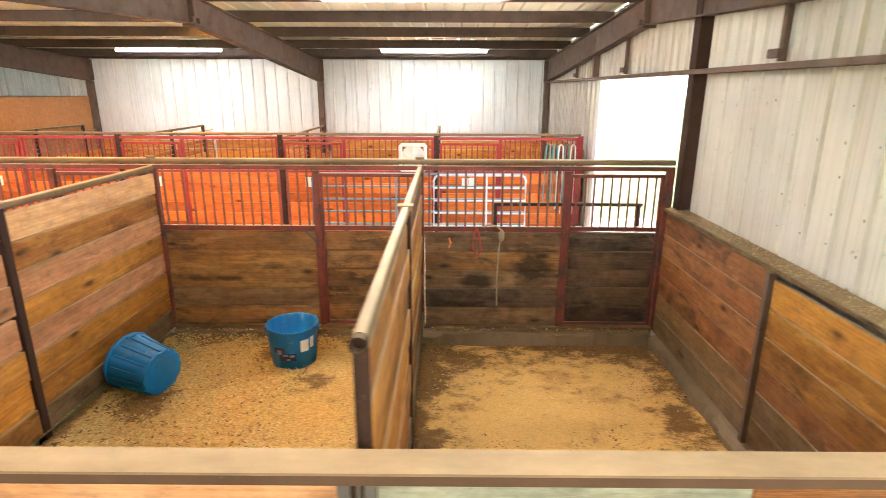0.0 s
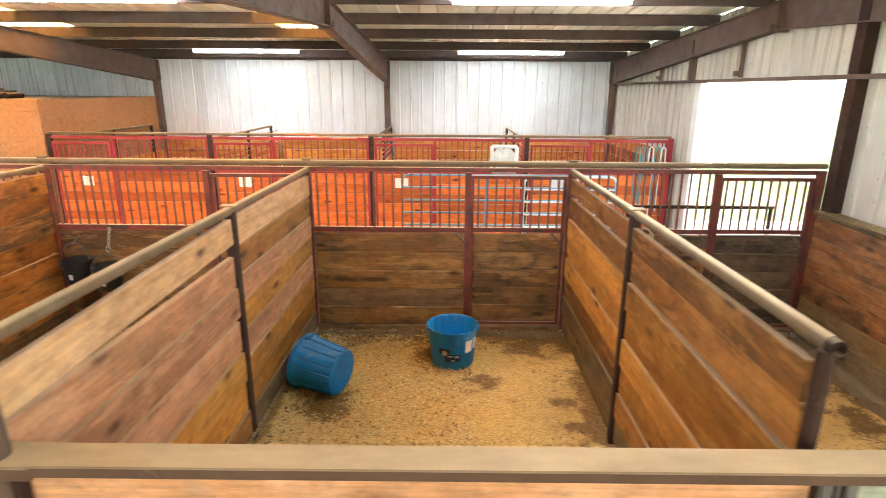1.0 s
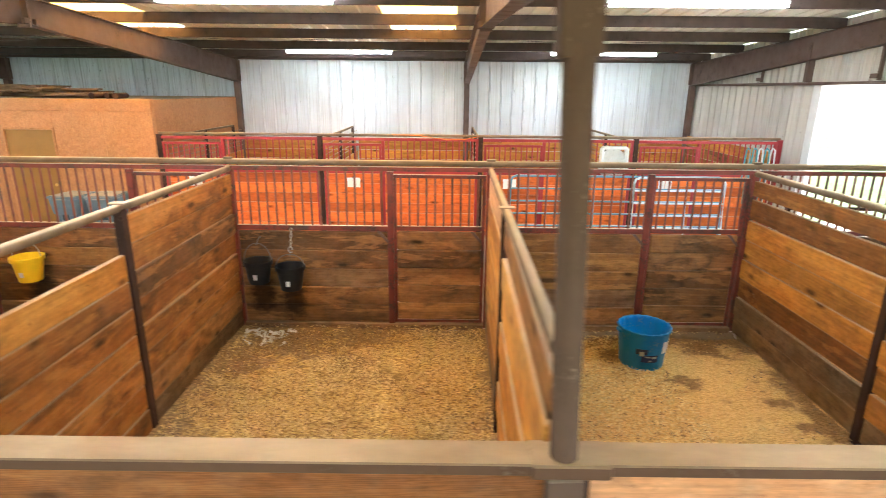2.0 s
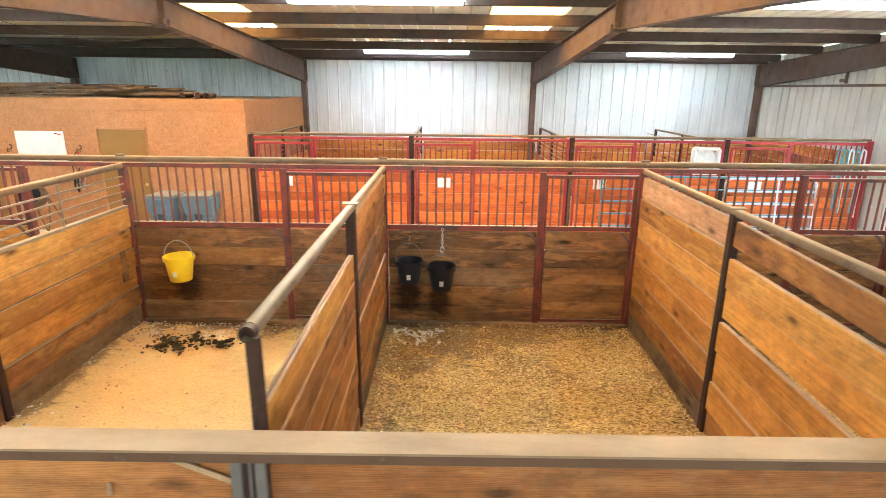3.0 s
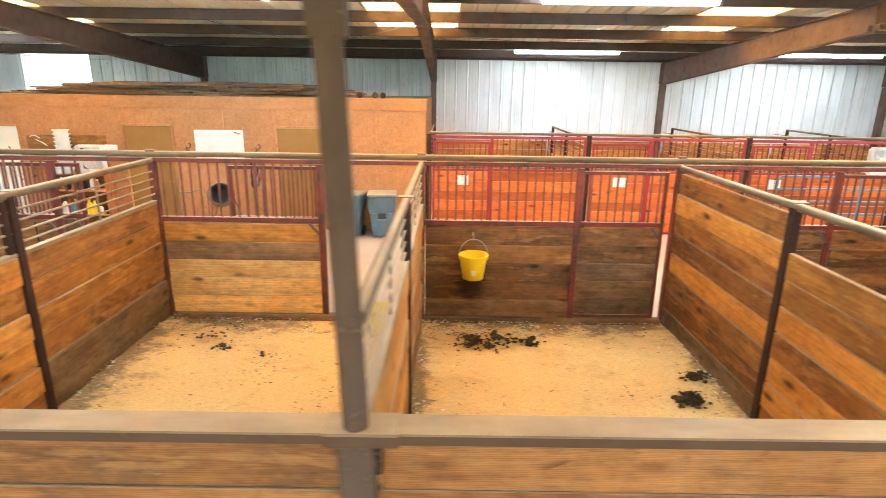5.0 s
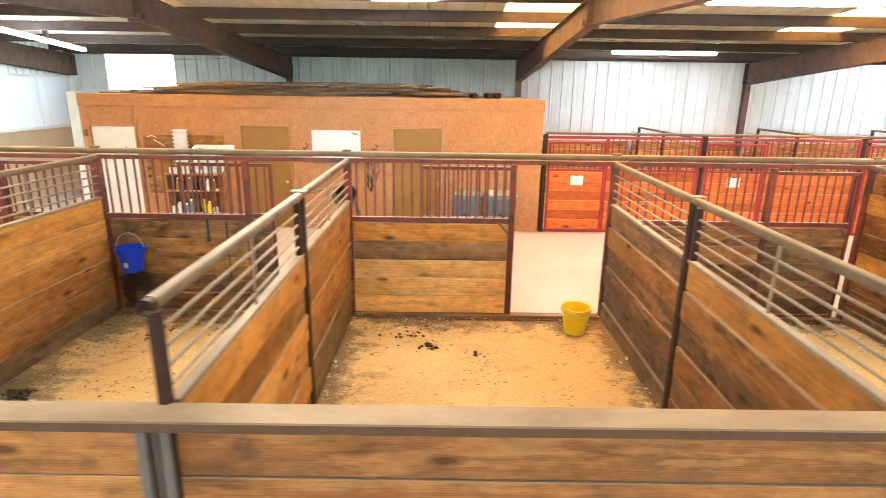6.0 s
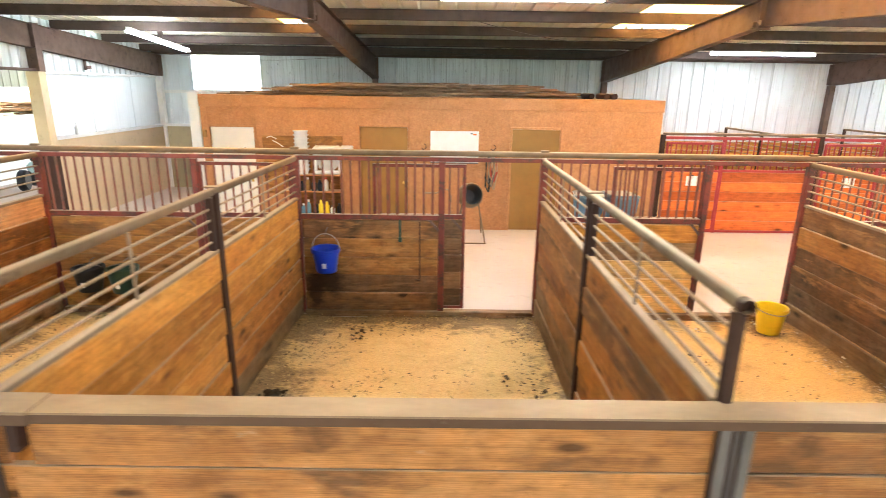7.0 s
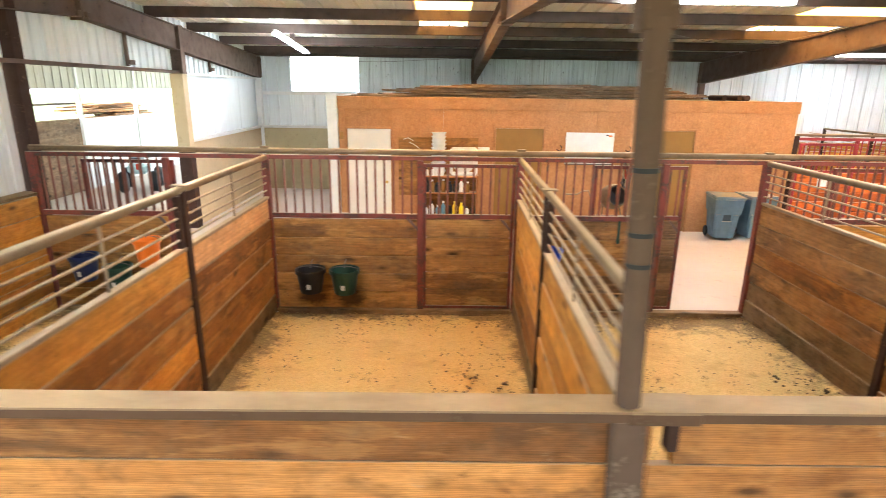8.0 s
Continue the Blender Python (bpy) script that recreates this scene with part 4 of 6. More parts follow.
def partition(x, index):
    """Plank partition between two stalls, in two lengths with a post between, a pipe on top and rods in the open part."""
    rods = index >= 4
    to_barn_post = index in (2, 4, 6)
    label = {1: "solid plank stall partition with a dusty pipe on top", 2: "honey-coloured plank stall partition with two gaps between boards",
             3: "plank stall partition, lower towards the outer wall"}.get(index, "plank stall partition with horizontal steel rods above")
    p = thing("stall_partition", (x, 4.5, 0), label, "partition", "stall partitions")
    near = 2.20 if to_barn_post else {3: 2.245, 5: 2.215}.get(index, 2.28)
    if not to_barn_post:
        rod(p, "post", M_POST, "z", -0.1, 1.90, x, near + 0.02, 0.031, 14)
    bar(p, "post", M_POST, "z", -0.1, 1.93, x, 4.5, (0.075, 0.075), 0.006)
    bar(p, "plate", M_ROD, "y", 4.46, 4.54, x, 1.972, (0.12, 0.012))
    rod(p, "pipe", M_PIPE, "y", near, 6.70, x, 1.935, 0.034, 14)
    if not to_barn_post:
        # dark primer here puts the shade of the hollow pipe end into its colour
        part("pipe_mouth", lathe_mesh(M_POST, [(0.034, 0.0), (0.034, 0.04), (0.027, 0.04), (0.027, 0.002)], 18), p, pose(x, near, 1.932, 90, 0, 0))
    for half, (a, b) in enumerate(((near + (0.02 if to_barn_post else 0.07), 4.455), (4.545, 6.67))):
        woods = WOODS[index][half]
        count = len(woods)
        z = 0.0
        for i, mat in enumerate(woods):
            hgt = 0.228 if count > 7 else 0.235
            if index == 2 and half == 0:
                hgt = 0.258 if i < 4 else (0.245 if i < 6 else 0.20)
                z += 0.030 if i == 4 else (0.085 if i == 6 else 0.0)
            if index == 3 and half == 0:
                hgt = 0.219
            if index == 1 and i == count - 1:
                hgt = 0.185 - 0.012 * half
                # the top board by the stall front leaves a gap below it
                z += 0.034 * half
            jig = 0.009 * math.sin(index * 7.1 + i * 3.3 + half)
            m = along("y", x + jig, 0.5 * (a + b), z + hgt / 2) @ pose(0, 0, 0, 0, 0.25 * math.sin(i * 5.7 + index * 2.1 + half * 1.3), 0)
            if index == 2 and half == 0 and i == 6:
                # the loose top board sags towards the outer wall
                m = Matrix.Translation((0, 0, -0.035)) @ m @ pose(0, 0, 0, 0, -1.9, 0)
            if z + hgt < 1.93:
                part("board", box_mesh(mat, b - a, 0.021, hgt, 0.009), p, m @ pose(0, -0.0108, 0))
                part("board", box_mesh(WEST_FACE.get(index, WOODS[index])[half][i], b - a, 0.021, hgt, 0.009), p, m @ pose(0, 0.0108, 0))
            z += hgt + (0.006 if (i * 3 + index) % 4 else 0.013)
        if rods:
            bar(p, "angle", M_ROD, "y", a, b, x, 1.462, (0.06, 0.03))
            for i in range(4):
                rod(p, "rod", M_ROD, "y", a - 0.03, b + 0.05, x, 1.545 + 0.088 * i, 0.010, 8)
            bar(p, "rod_spacer", M_ROD, "z", 1.47, 1.90, x, 0.5 * (a + b), (0.03, 0.012))
    if rods:
        # drilled upright beside the middle post, through which the rods run
        bar(p, "rod_holder", M_POST, "z", 1.47, 1.90, x, 4.42, (0.05, 0.05), 0.005)
    if index in SKEW:
        p.matrix_basis = Matrix.Translation((x, 6.7, 0)) @ pose(0, 0, 0, 0, 0, SKEW[index]) @ Matrix.Translation((0, -2.2, 0))
    return p


for i in range(1, 8):
    partition(POSTS[i], i)


# ---- stall fronts and sliding doors ----
def vertical_bars(parent, mat, x0, x1, y, z0, z1, count, r=0.0130):
    for i in range(count):
        x = x0 + (x1 - x0) * (i + 0.5) / count
        rod(parent, "bar", mat, "z", z0, z1, x, y, r, 8)


def gusset(parent, mat, x, y, z, d):
    """A short flat brace set slantwise between a post and the rail above it."""
    bm = bmesh.new()
    a = [bm.verts.new((u * d, -0.012, w)) for u, w in ((0.0, -0.150), (0.0, -0.108), (0.095, 0.0), (0.135, 0.0))]
    b = [bm.verts.new(v.co + Vector((0, 0.024, 0))) for v in a]
    bm.faces.new(a)
    bm.faces.new(b)
    for i in range(4):
        bm.faces.new((a[i], a[(i + 1) % 4], b[(i + 1) % 4], b[i]))
    part("brace", finish(bm, "brace", mat), parent, (x, y, z))


# water stains under the hanging buckets and on rotten boards: x, z, half width, half height
STAINS = [(-6.05, 0.40, 0.17, 0.26), (-5.68, 0.32, 0.16, 0.26), (-8.74, 0.44, 0.17, 0.20), (-15.08, 0.42, 0.17, 0.22), (-15.25, 0.30, 0.12, 0.3), (-17.95, 0.22, 0.2, 0.15), (-17.5, 0.2, 0.2, 0.15),
          (-2.95, 0.64, 0.26, 0.035), (-2.6, 0.63, 0.22, 0.022), (1.0, 0.78, 0.24, 0.22), (0.35, 0.60, 0.22, 0.10)]


def panel_boards(parent, mats, x0, x1, y, z0, z1, count, seed):
    h = (z1 - z0) / count
    for i in range(count):
        jig = 0.009 * math.sin(seed * 3.1 + i * 2.7)
        m = pose(0.5 * (x0 + x1), y + jig, z0 + h * (i + 0.5), 0, 0.10 * math.sin(seed + i * 4.1), 0)
        xc, zc = 0.5 * (x0 + x1), z0 + h * (i + 0.5)
        near = [(x - xc, z - zc, rx, rz) for x, z, rx, rz in STAINS if y < 8 and x0 - rx < x < x1 + rx and abs(z - zc) < h / 2 + 1.5 * rz]
        mesh = wet_board_mesh(mats[i % len(mats)], x1 - x0, 0.04, h + 0.003, 0.012, near) if near else box_mesh(mats[i % len(mats)], x1 - x0, 0.04, h + 0.003, 0.012)
        part("board", mesh, parent, m)


def stall_front(s):
    left, right, dp = POSTS[s + 1], POSTS[s], DOOR_POST[s]
    mats = {0: [M_GREYED, M_DARK, M_GREYED, M_FRONT, M_GREYED], 1: [M_FRONT, M_GREYED, M_TAN, M_TAN, M_FRONT], 2: [M_FRONT, M_FRONT, M_GREYED, M_FRONT, M_FRONT],
            3: [M_GREYED, M_FRONT, M_FRONT, M_TAN, M_FRONT], 4: [M_NEW, M_NEW, M_NEW, M_GREYED, M_SIDE], 5: [M_FRONT, M_GREYED, M_TAN, M_TAN, M_FRONT]}.get(s, [M_TAN])
    f = thing("front_partition", (left, FRONT, 0), "red steel stall front with vertical bars over worn brown planks" if s != 4 else "red steel stall front with bars over new pine planks", "stall front", "stall fronts")
    bar(f, "post", M_RED, "z", -0.1, 1.97, left, FRONT, (0.075, 0.085), 0.006)
    if s == 0:
        bar(f, "post", M_RED, "z", -0.1, 1.97, right, FRONT, (0.075, 0.085), 0.006)
    bar(f, "door_post", M_RED, "z", 0.0, 1.92, dp, FRONT, (0.06, 0.075), 0.006)
    bar(f, "top_tube", M_RED, "x", left + 0.04, right - 0.04, FRONT, 1.945, (0.05, 0.05))
    bar(f, "mid_rail", M_RED, "x", left + 0.04, dp - 0.03, FRONT, 1.245, (0.05, 0.06))
    bar(f, "sill", M_GREYED, "x", left + 0.04, right - 0.04, FRONT - 0.01, 0.010, (0.11, 0.075))
    vertical_bars(f, M_BAR, left + 0.05, dp - 0.05, FRONT, 1.27, 1.92, round((dp - left) / 0.112))
    panel_boards(f, mats, left + 0.05, dp - 0.035, FRONT, 0.05, 1.203, 5, s + 0.5)
    gusset(f, M_FRAME, dp - 0.03, FRONT - 0.03, 1.215, -1)
    return f


def stall_door(s):
    right, dp, shift = POSTS[s], DOOR_POST[s], DOOR_SHIFT[s]
    x1 = right - 0.05 - shift
    x0 = x1 - (right - 0.05 - dp - 0.03)
    y = FRONT + (0.075 if shift > 0.5 else 0.02)
    state = "closed" if shift == 0 else ("slightly open" if shift < 0.5 else ("slid open" if shift > 1 else "half slid open"))
    d = thing("stall_door", (x0, y, 0), state + " sliding stall door, red frame with bars over planks", "stall door", "sliding stall doors")
    bar(d, "stile", M_RED, "z", 0.05, 1.88, x0 + 0.02, y, (0.04, 0.04))
    bar(d, "stile", M_RED, "z", 0.05, 1.88, x1 - 0.02, y, (0.04, 0.04))
    bar(d, "top_rail", M_RED, "x", x0 + 0.04, x1 - 0.04, y, 1.86, (0.04, 0.04))
    bar(d, "mid_rail", M_RED, "x", x0 + 0.04, x1 - 0.04, y, 1.245, (0.04, 0.055))
    bar(d, "bottom_rail", M_RED, "x", x0 + 0.04, x1 - 0.04, y, 0.07, (0.04, 0.04))
    vertical_bars(d, M_BAR, x0 + 0.04, x1 - 0.04, y, 1.27, 1.85, 10)
    panel_boards(d, {0: [M_DARK], 3: [M_GREYED, M_GREYED, M_GREYED, M_FRONT, M_FRONT], 5: [M_GREYED]}.get(s, [M_FRONT] if s < 5 else [M_TAN]), x0 + 0.04, x1 - 0.04, y, 0.09, 1.203, 5, s + 9.2)
    gusset(d, M_FRAME, x1 - 0.04, y - 0.03, 1.215, -1)
    return d


for s in range(8):
    stall_front(s)
    stall_door(s)
rail = thing("pipe_rail", (-9, FRONT, 2), "long dusty steel pipe along the stall fronts", "pipe rail")
for a, b in zip([POSTS[-1]] + POSTS[7:0:-1], POSTS[7:0:-1] + [2.54]):
    rod(rail, "pipe", M_PIPE, "x", a, b, FRONT, 2.015, 0.033, 14)
    if b < 2:
        bar(rail, "bracket", M_PIPE, "x", b - 0.05, b + 0.05, FRONT, 2.05, (0.05, 0.03))


# ---- stalls across the aisle ----
QUADS = [-9.40, -6.30, -3.20, -0.22, 2.52]


def far_front(i):
    left, right = QUADS[i], QUADS[i + 1]
    dp = left + 1.22
    f = thing("front_partition", (left, ROW, 0), "bright red stall front with bars over orange planks", "stall front", "stall fronts across the aisle")
    bar(f, "post", M_POST, "z", 0, 1.95, left, ROW, (0.08, 0.09), 0.006)
    if i == 3:
        bar(f, "post", M_REDFAR, "z", 0, 1.95, right, ROW, (0.08, 0.09), 0.006)
    bar(f, "top_tube", M_REDFAR, "x", left + 0.04, right - 0.04, ROW, 1.89, (0.05, 0.055))
    bar(f, "mid_rail", M_REDFAR, "x", dp + 0.03, right - 0.04, ROW, 1.26, (0.05, 0.05))
    bar(f, "sill", M_REDFAR, "x", left + 0.04, right - 0.04, ROW, 0.03, (0.06, 0.05))
    bar(f, "door_post", M_REDFAR, "z", 0, 1.87, dp, ROW, (0.06, 0.06))
    bar(f, "stile", M_REDFAR, "z", 0, 1.87, right - 0.07, ROW, (0.05, 0.05))
    vertical_bars(f, M_REDFAR, dp + 0.04, right - 0.10, ROW, 1.285, 1.865, 14)
    panel_boards(f, [M_ORANGE], dp + 0.03, right - 0.10, ROW, 0.055, 1.235, 6, i + 20.0)
    d = thing("stall_door", (left, ROW - 0.04, 0), "closed stall door, bright red frame with orange planks", "stall door", "stall doors across the aisle")
    y = ROW - 0.045
    for x in (left + 0.09, dp - 0.05):
        bar(d, "stile", M_REDFAR, "z", 0.04, 1.81, x, y, (0.04, 0.045))
    for z in (0.06, 1.26, 1.79):
        bar(d, "rail", M_REDFAR, "x", left + 0.11, dp - 0.07, y, z, (0.04, 0.045))
    vertical_bars(d, M_REDFAR, left + 0.11, dp - 0.07, y, 1.28, 1.77, 10)
    panel_boards(d, [M_ORANGE], left + 0.11, dp - 0.07, y, 0.085, 1.235, 6, i + 30.0)


for i in range(4):
    far_front(i)
far_rail = thing("pipe_rail", (-3, ROW, 2), "brown steel pipe along the stalls across the aisle", "pipe rail")
rod(far_rail, "pipe", M_PIPE, "x", QUADS[0], QUADS[4], ROW, 1.965, 0.026, 12)
for i in range(4):
    x = QUADS[i]
    p = thing("stall_partition", (x, 13.4, 0), "plank and rod partition across the aisle", "partition", "far stall partitions")
    rod(p, "pipe", M_PIPE, "y", ROW, 15.0, x, 1.87, 0.026, 12)
    for y in (13.3, 15.0):
        bar(p, "post", M_POST, "z", 0, 1.88, x, y, (0.06, 0.06))
    for k in range(5):
        bar(p, "board", M_SIDE, "y", ROW + 0.05, 15.6, x, 0.12 + 0.24 * k, (0.04, 0.233))
    for k in range(5):
        rod(p, "rod", M_ROD, "y", ROW + 0.05, 15.6, x, 1.33 + 0.10 * k, 0.010, 8)
back = thing("kick_wall", (-3, 15.6, 0), "orange-brown plank lining behind the far stalls", "plank wall", kind="structure")
for a, b in zip(QUADS, QUADS[1:]):
    for k in range(6):
        bar(back, "board", M_SIDE, "x", a + 0.05, b - 0.03, 15.64, 0.12 + 0.245 * k, (0.04, 0.236))


# ---- flake board room ----
RX0, RX1, RY = -18.37, -9.47, 11.15
room = thing("tack_room", (RX0, RY, 0), "room built of orange flake board inside the barn", "room", kind="structure")
OPEN = [(-18.25, -17.32, 2.02), (-15.35, -14.34, 2.06), (-12.39, -11.38, 2.05)]
edges = [RX0] + [v for a, b, _ in OPEN for v in (a, b)] + [RX1]
for a, b in zip(edges[0::2], edges[1::2]):
    n = max(1, round((b - a) / 1.22))
    for i in range(n):
        bar(room, "flake_board", M_OSB, "x", a + (b - a) * i / n + 0.0015, a + (b - a) * (i + 1) / n - 0.0015, RY + 0.06, 1.19, (0.12, 2.38), 0.002)
for a, b, top in OPEN:
    bar(room, "flake_board", M_OSB, "x", a, b, RY + 0.06, 0.5 * (top + 2.38), (0.12, 2.38 - top), 0.002)
bar(room, "fascia", M_OSB, "x", RX0 - 0.01, RX1 + 0.012, RY + 0.05, 2.474, (0.15, 0.225), 0.004)
bar(room, "flake_board", M_OSB, "y", RY + 0.125, NORTH - 0.1, RX1 - 0.06, 1.29, (0.12, 2.58), 0.002)
bar(room, "flake_board", M_OSB, "y", RY + 0.125, NORTH - 0.1, RX0 + 0.06, 1.29, (0.12, 2.58), 0.002)
bar(room, "roof_board", M_LUMBER, "x", RX0, RX1, 13.4, 2.57, (4.4, 0.03))
bar(room, "corner_post", M_WHITE, "z", 0, 2.62, RX0 - 0.12, RY + 0.1, (0.18, 0.2))
for n, (a, b, top) in enumerate(OPEN):
    mat = M_WHITEDOOR if n == 0 else M_BROWNDOOR
    d = thing("door_%d" % (n + 1), (a, RY, 0), "closed white painted door" if n == 0 else "closed ochre brown flush door with a brass knob", "door", kind="structure")
    bar(d, "leaf", mat, "z", 0.01, top - 0.045, 0.5 * (a + b), RY + 0.03, (0.04, b - a - 0.09))
    trim = M_OSB
    for x in (a + 0.02, b - 0.02):
        bar(d, "jamb", trim, "z", 0, top, x, RY + 0.03, (0.11, 0.04))
    bar(d, "head", trim, "x", a + 0.04, b - 0.04, RY + 0.03, top - 0.02, (0.11, 0.04))
    knob = lathe_mesh(M_BRASS, [(0.004, 0.0), (0.012, 0.0), (0.012, 0.03), (0.028, 0.04), (0.028, 0.058), (0.01, 0.066)], 14)
    part("knob", knob, d, pose(b - 0.12, RY + 0.01, 0.95, 90, 0, 0))

# lights
def tube_light(x, y, z, m=None):
    t = thing("ceiling_light", (x, y, z), "lit eight foot fluorescent strip light", "strip light", "strip lights")
    base = m or Matrix.Translation((x, y, z))
    part("housing", box_mesh(M_WHITE, 2.44, 0.065, 0.045, 0.006), t, base @ pose(0, 0, 0.055))
    for dy in (-0.042, 0.042):
        part("tube", rod_mesh(M_LAMP, 0.019, 2.36, 12), t, base @ pose(0, dy, 0.008))
    return t


for x in (-0.32, -6.34):
    tube_light(x, 13.76, 3.60)
for x in (-0.32, -6.34, -12.5, -18.6):
    tube_light(x, 4.30, 3.62)
for x in (-0.5, -6.6, -12.7):
    tube_light(x, 8.45, 3.93)
bar(purlins, "light_bracket", M_PURLIN, "x", -19.45, -19.35, 12.07, 3.72, (0.04, 0.22))
tube_light(-19.4, 12.07, 3.56, pose(-19.4, 12.07, 3.56, 0, 0, 90) @ pose(0, 0, 0, 0, 4.7, 0))


# ---- buckets and tubs ----
def bail(r, z, h, y=0.0):
    return arc(13, lambda t: (r * math.cos(math.pi * t), y, z + h * math.sin(math.pi * t)))


def bucket(x, y, z, mat, label, r=0.145, h=0.30, hang=0.0, tag=True):
    """A feed bucket with a lip, a wire bail and a paper tag; hang: height of its hook over the rim."""
    b = thing("bucket", (x, y, z), label, "bucket", "buckets")
    prof = [(r * 0.70, 0.0), (r * 0.72, 0.006), (r * 0.94, h - 0.05), (r * 1.03, h - 0.05), (r * 1.05, h - 0.004), (r * 1.02, h), (r * 0.94, h - 0.006), (r * 0.90, h - 0.05), (r * 0.69, 0.014), (0.01, 0.014)]
    me = lathe_mesh(mat, prof, 28)
    part("body", me, b, (x, y, z))
    lift = hang if hang else 0.02
    wire = bail(r * 1.0, 0, lift) if hang else arc(13, lambda t: (r * 1.04 * math.cos(math.pi * t), -r * 1.07 * math.sin(math.pi * t), -0.03 * math.sin(math.pi * t)))
    handle = part("bail", curve_mesh(M_WIRE if mat in (M_YELLOW, M_RBLUE) else M_GALV, wire, 0.0055), b, (x, y, z + h - 0.02))
    if hang:
        part("hook", curve_mesh(M_GALV, [(0, -0.012, -0.01), (0, 0.0, -0.02), (0, 0.03, 0.0), (0, 0.06, 0.03), (0, 0.145, 0.04)], 0.006), handle, (x, y, z + h - 0.02 + lift))
    if tag:
        bm = bmesh.new()
        vs = []
        for j in (0, 1):
            for i in range(5):
                a = radians(-100 + 5 * i)
                q = r * (0.78 + 0.052 * j) + 0.004
                vs.append(bm.verts.new((q * math.cos(a), q * math.sin(a), h * 0.24 + 0.065 * j)))
        for i in range(4):
            bm.faces.new((vs[i], vs[i + 1], vs[6 + i], vs[5 + i]))
        part("tag", finish(bm, "tag", M_PAPER), b, (x, y, z), "worn white paper tag")
    return b


bucket(-8.735, 6.520, 0.615, M_YELLOW, "yellow plastic feed bucket hanging on the plank front", 0.170, 0.300, 0.20)
bucket(-6.03, 6.52, 0.622, M_BLACK, "black rubber bucket hanging on the plank front", 0.160, 0.278, 0.22)
bucket(-5.65, 6.50, 0.555, M_BLACK, "black rubber bucket hanging from a chain snap", 0.166, 0.29, 0.15)
bucket(-15.07, 6.515, 0.615, M_RBLUE, "royal blue plastic bucket hanging on the plank front", 0.164, 0.295, 0.19)
bucket(-17.94, 6.520, 0.335, M_BLACK, "black plastic bucket hung low on the planks", 0.175, 0.295, 0.05)
bucket(-17.53, 6.520, 0.325, M_GREEN, "dark green plastic bucket hung low on the planks", 0.175, 0.305, 0.05)
bucket(-20.66, 6.529, 0.45, M_NAVY, "navy blue plastic bucket hung on the planks", 0.16, 0.32, 0.05)
bucket(-20.27, 6.529, 0.32, M_GREEN, "dark green plastic bucket hung on the planks", 0.16, 0.32, 0.05)
bucket(-19.88, 6.534, 0.64, M_ORANGEP, "bright orange plastic bucket hung on the planks", 0.155, 0.34, 0.05, tag=False)
bucket(-9.80, 6.26, 0.015, M_YELLOW, "yellow plastic bucket standing in the bedding", 0.172, 0.325, tag=False)


def muck_tub(m, label, writing):
    """A large ribbed tub with a wavy lip and rope-hole lugs."""
    t = thing("tub", (0, 0, 0), label, "tub", "blue tubs")
    outer = [(0.216, 0.0), (0.226, 0.01), (0.258, 0.33), (0.262, 0.372), (0.275, 0.376), (0.278, 0.392), (0.272, 0.398), (0.262, 0.394), (0.252, 0.37), (0.212, 0.02), (0.01, 0.02)]
    part("body", lathe_mesh(M_BLUE, outer, 112, 14, 0.018 if writing else 0.05, 0.373 if writing else 0.35, 18 if writing else 0), t, Matrix())
    for i in range(0 if writing else 14):
        a = 2 * math.pi * i / 14
        part("rib", box_mesh(M_BLUE, 0.016, 0.022, 0.33, 0.004), t, pose(0.236 * math.cos(a), 0.236 * math.sin(a), 0.18, 0, 0, math.degrees(a)) @ pose(0, 0, 0, 0, 5.6, 0))
    for sx in (-1, 1):
        part("lug", box_mesh(M_BLUE, 0.03, 0.10, 0.035, 0.008), t, (0.272 * sx, 0, 0.35))
    part("base_ring", lathe_mesh(M_BLUE, [(0.150, -0.006), (0.165, -0.006), (0.165, 0.004), (0.150, 0.004)], 40), t, Matrix())
    if writing:
        under = t
        for name, mat, a0, a1, z0, z1, q in (("label", M_NAVY, -114, -73, 0.10, 0.175, 0.010), ("label", M_NAVY, -128, -100, 0.18, 0.235, 0.010),
                                             ("patch", M_PAPER, -62, -42, 0.18, 0.30, 0.012), ("patch", M_PAPER, -38, -26, 0.20, 0.31, 0.012),
                                             ("print_bar", M_WIRE, -119, -108, 0.165, 0.21, 0.014), ("print_bar", M_WIRE, -105, -92, 0.15, 0.166, 0.014),
                                             ("print_bar", M_WIRE, -89, -77, 0.14, 0.163, 0.014), ("print_bar", M_WIRE, -96, -88, 0.108, 0.124, 0.014)):
            bm = bmesh.new()
            n = 8
            vs = [[], []]
            for j, z in enumerate((z0, z1)):
                rr = 0.226 + 0.032 * z / 0.33 + 0.4 * q
                for i in range(n + 1):
                    a = radians(a0 + (a1 - a0) * i / n)
                    vs[j].append(bm.verts.new((rr * math.cos(a), rr * math.sin(a), z)))
            for i in range(n):
                bm.faces.new((vs[0][i], vs[0][i + 1], vs[1][i + 1], vs[1][i]))
            made = part(name, finish(bm, name, mat), under if name == "print_bar" else t, Matrix())
            under = made if name == "label" else under
    t.matrix_basis = m @ Matrix.Diagonal((1.02, 1.02, 1.13, 1))
    return t


muck_tub(pose(-1.66, 5.97, -0.065, 0, 0, 4), "large blue ribbed plastic tub standing upright with a dark label", True)
axis = Vector((-0.90, 0.36, 0.10)).normalized()
muck_tub(Matrix.Translation((-2.74, 5.28, 0.155)) @ axis.to_track_quat("Z", "X").to_matrix().to_4x4(), "large blue ribbed plastic tub tipped on its side", False)


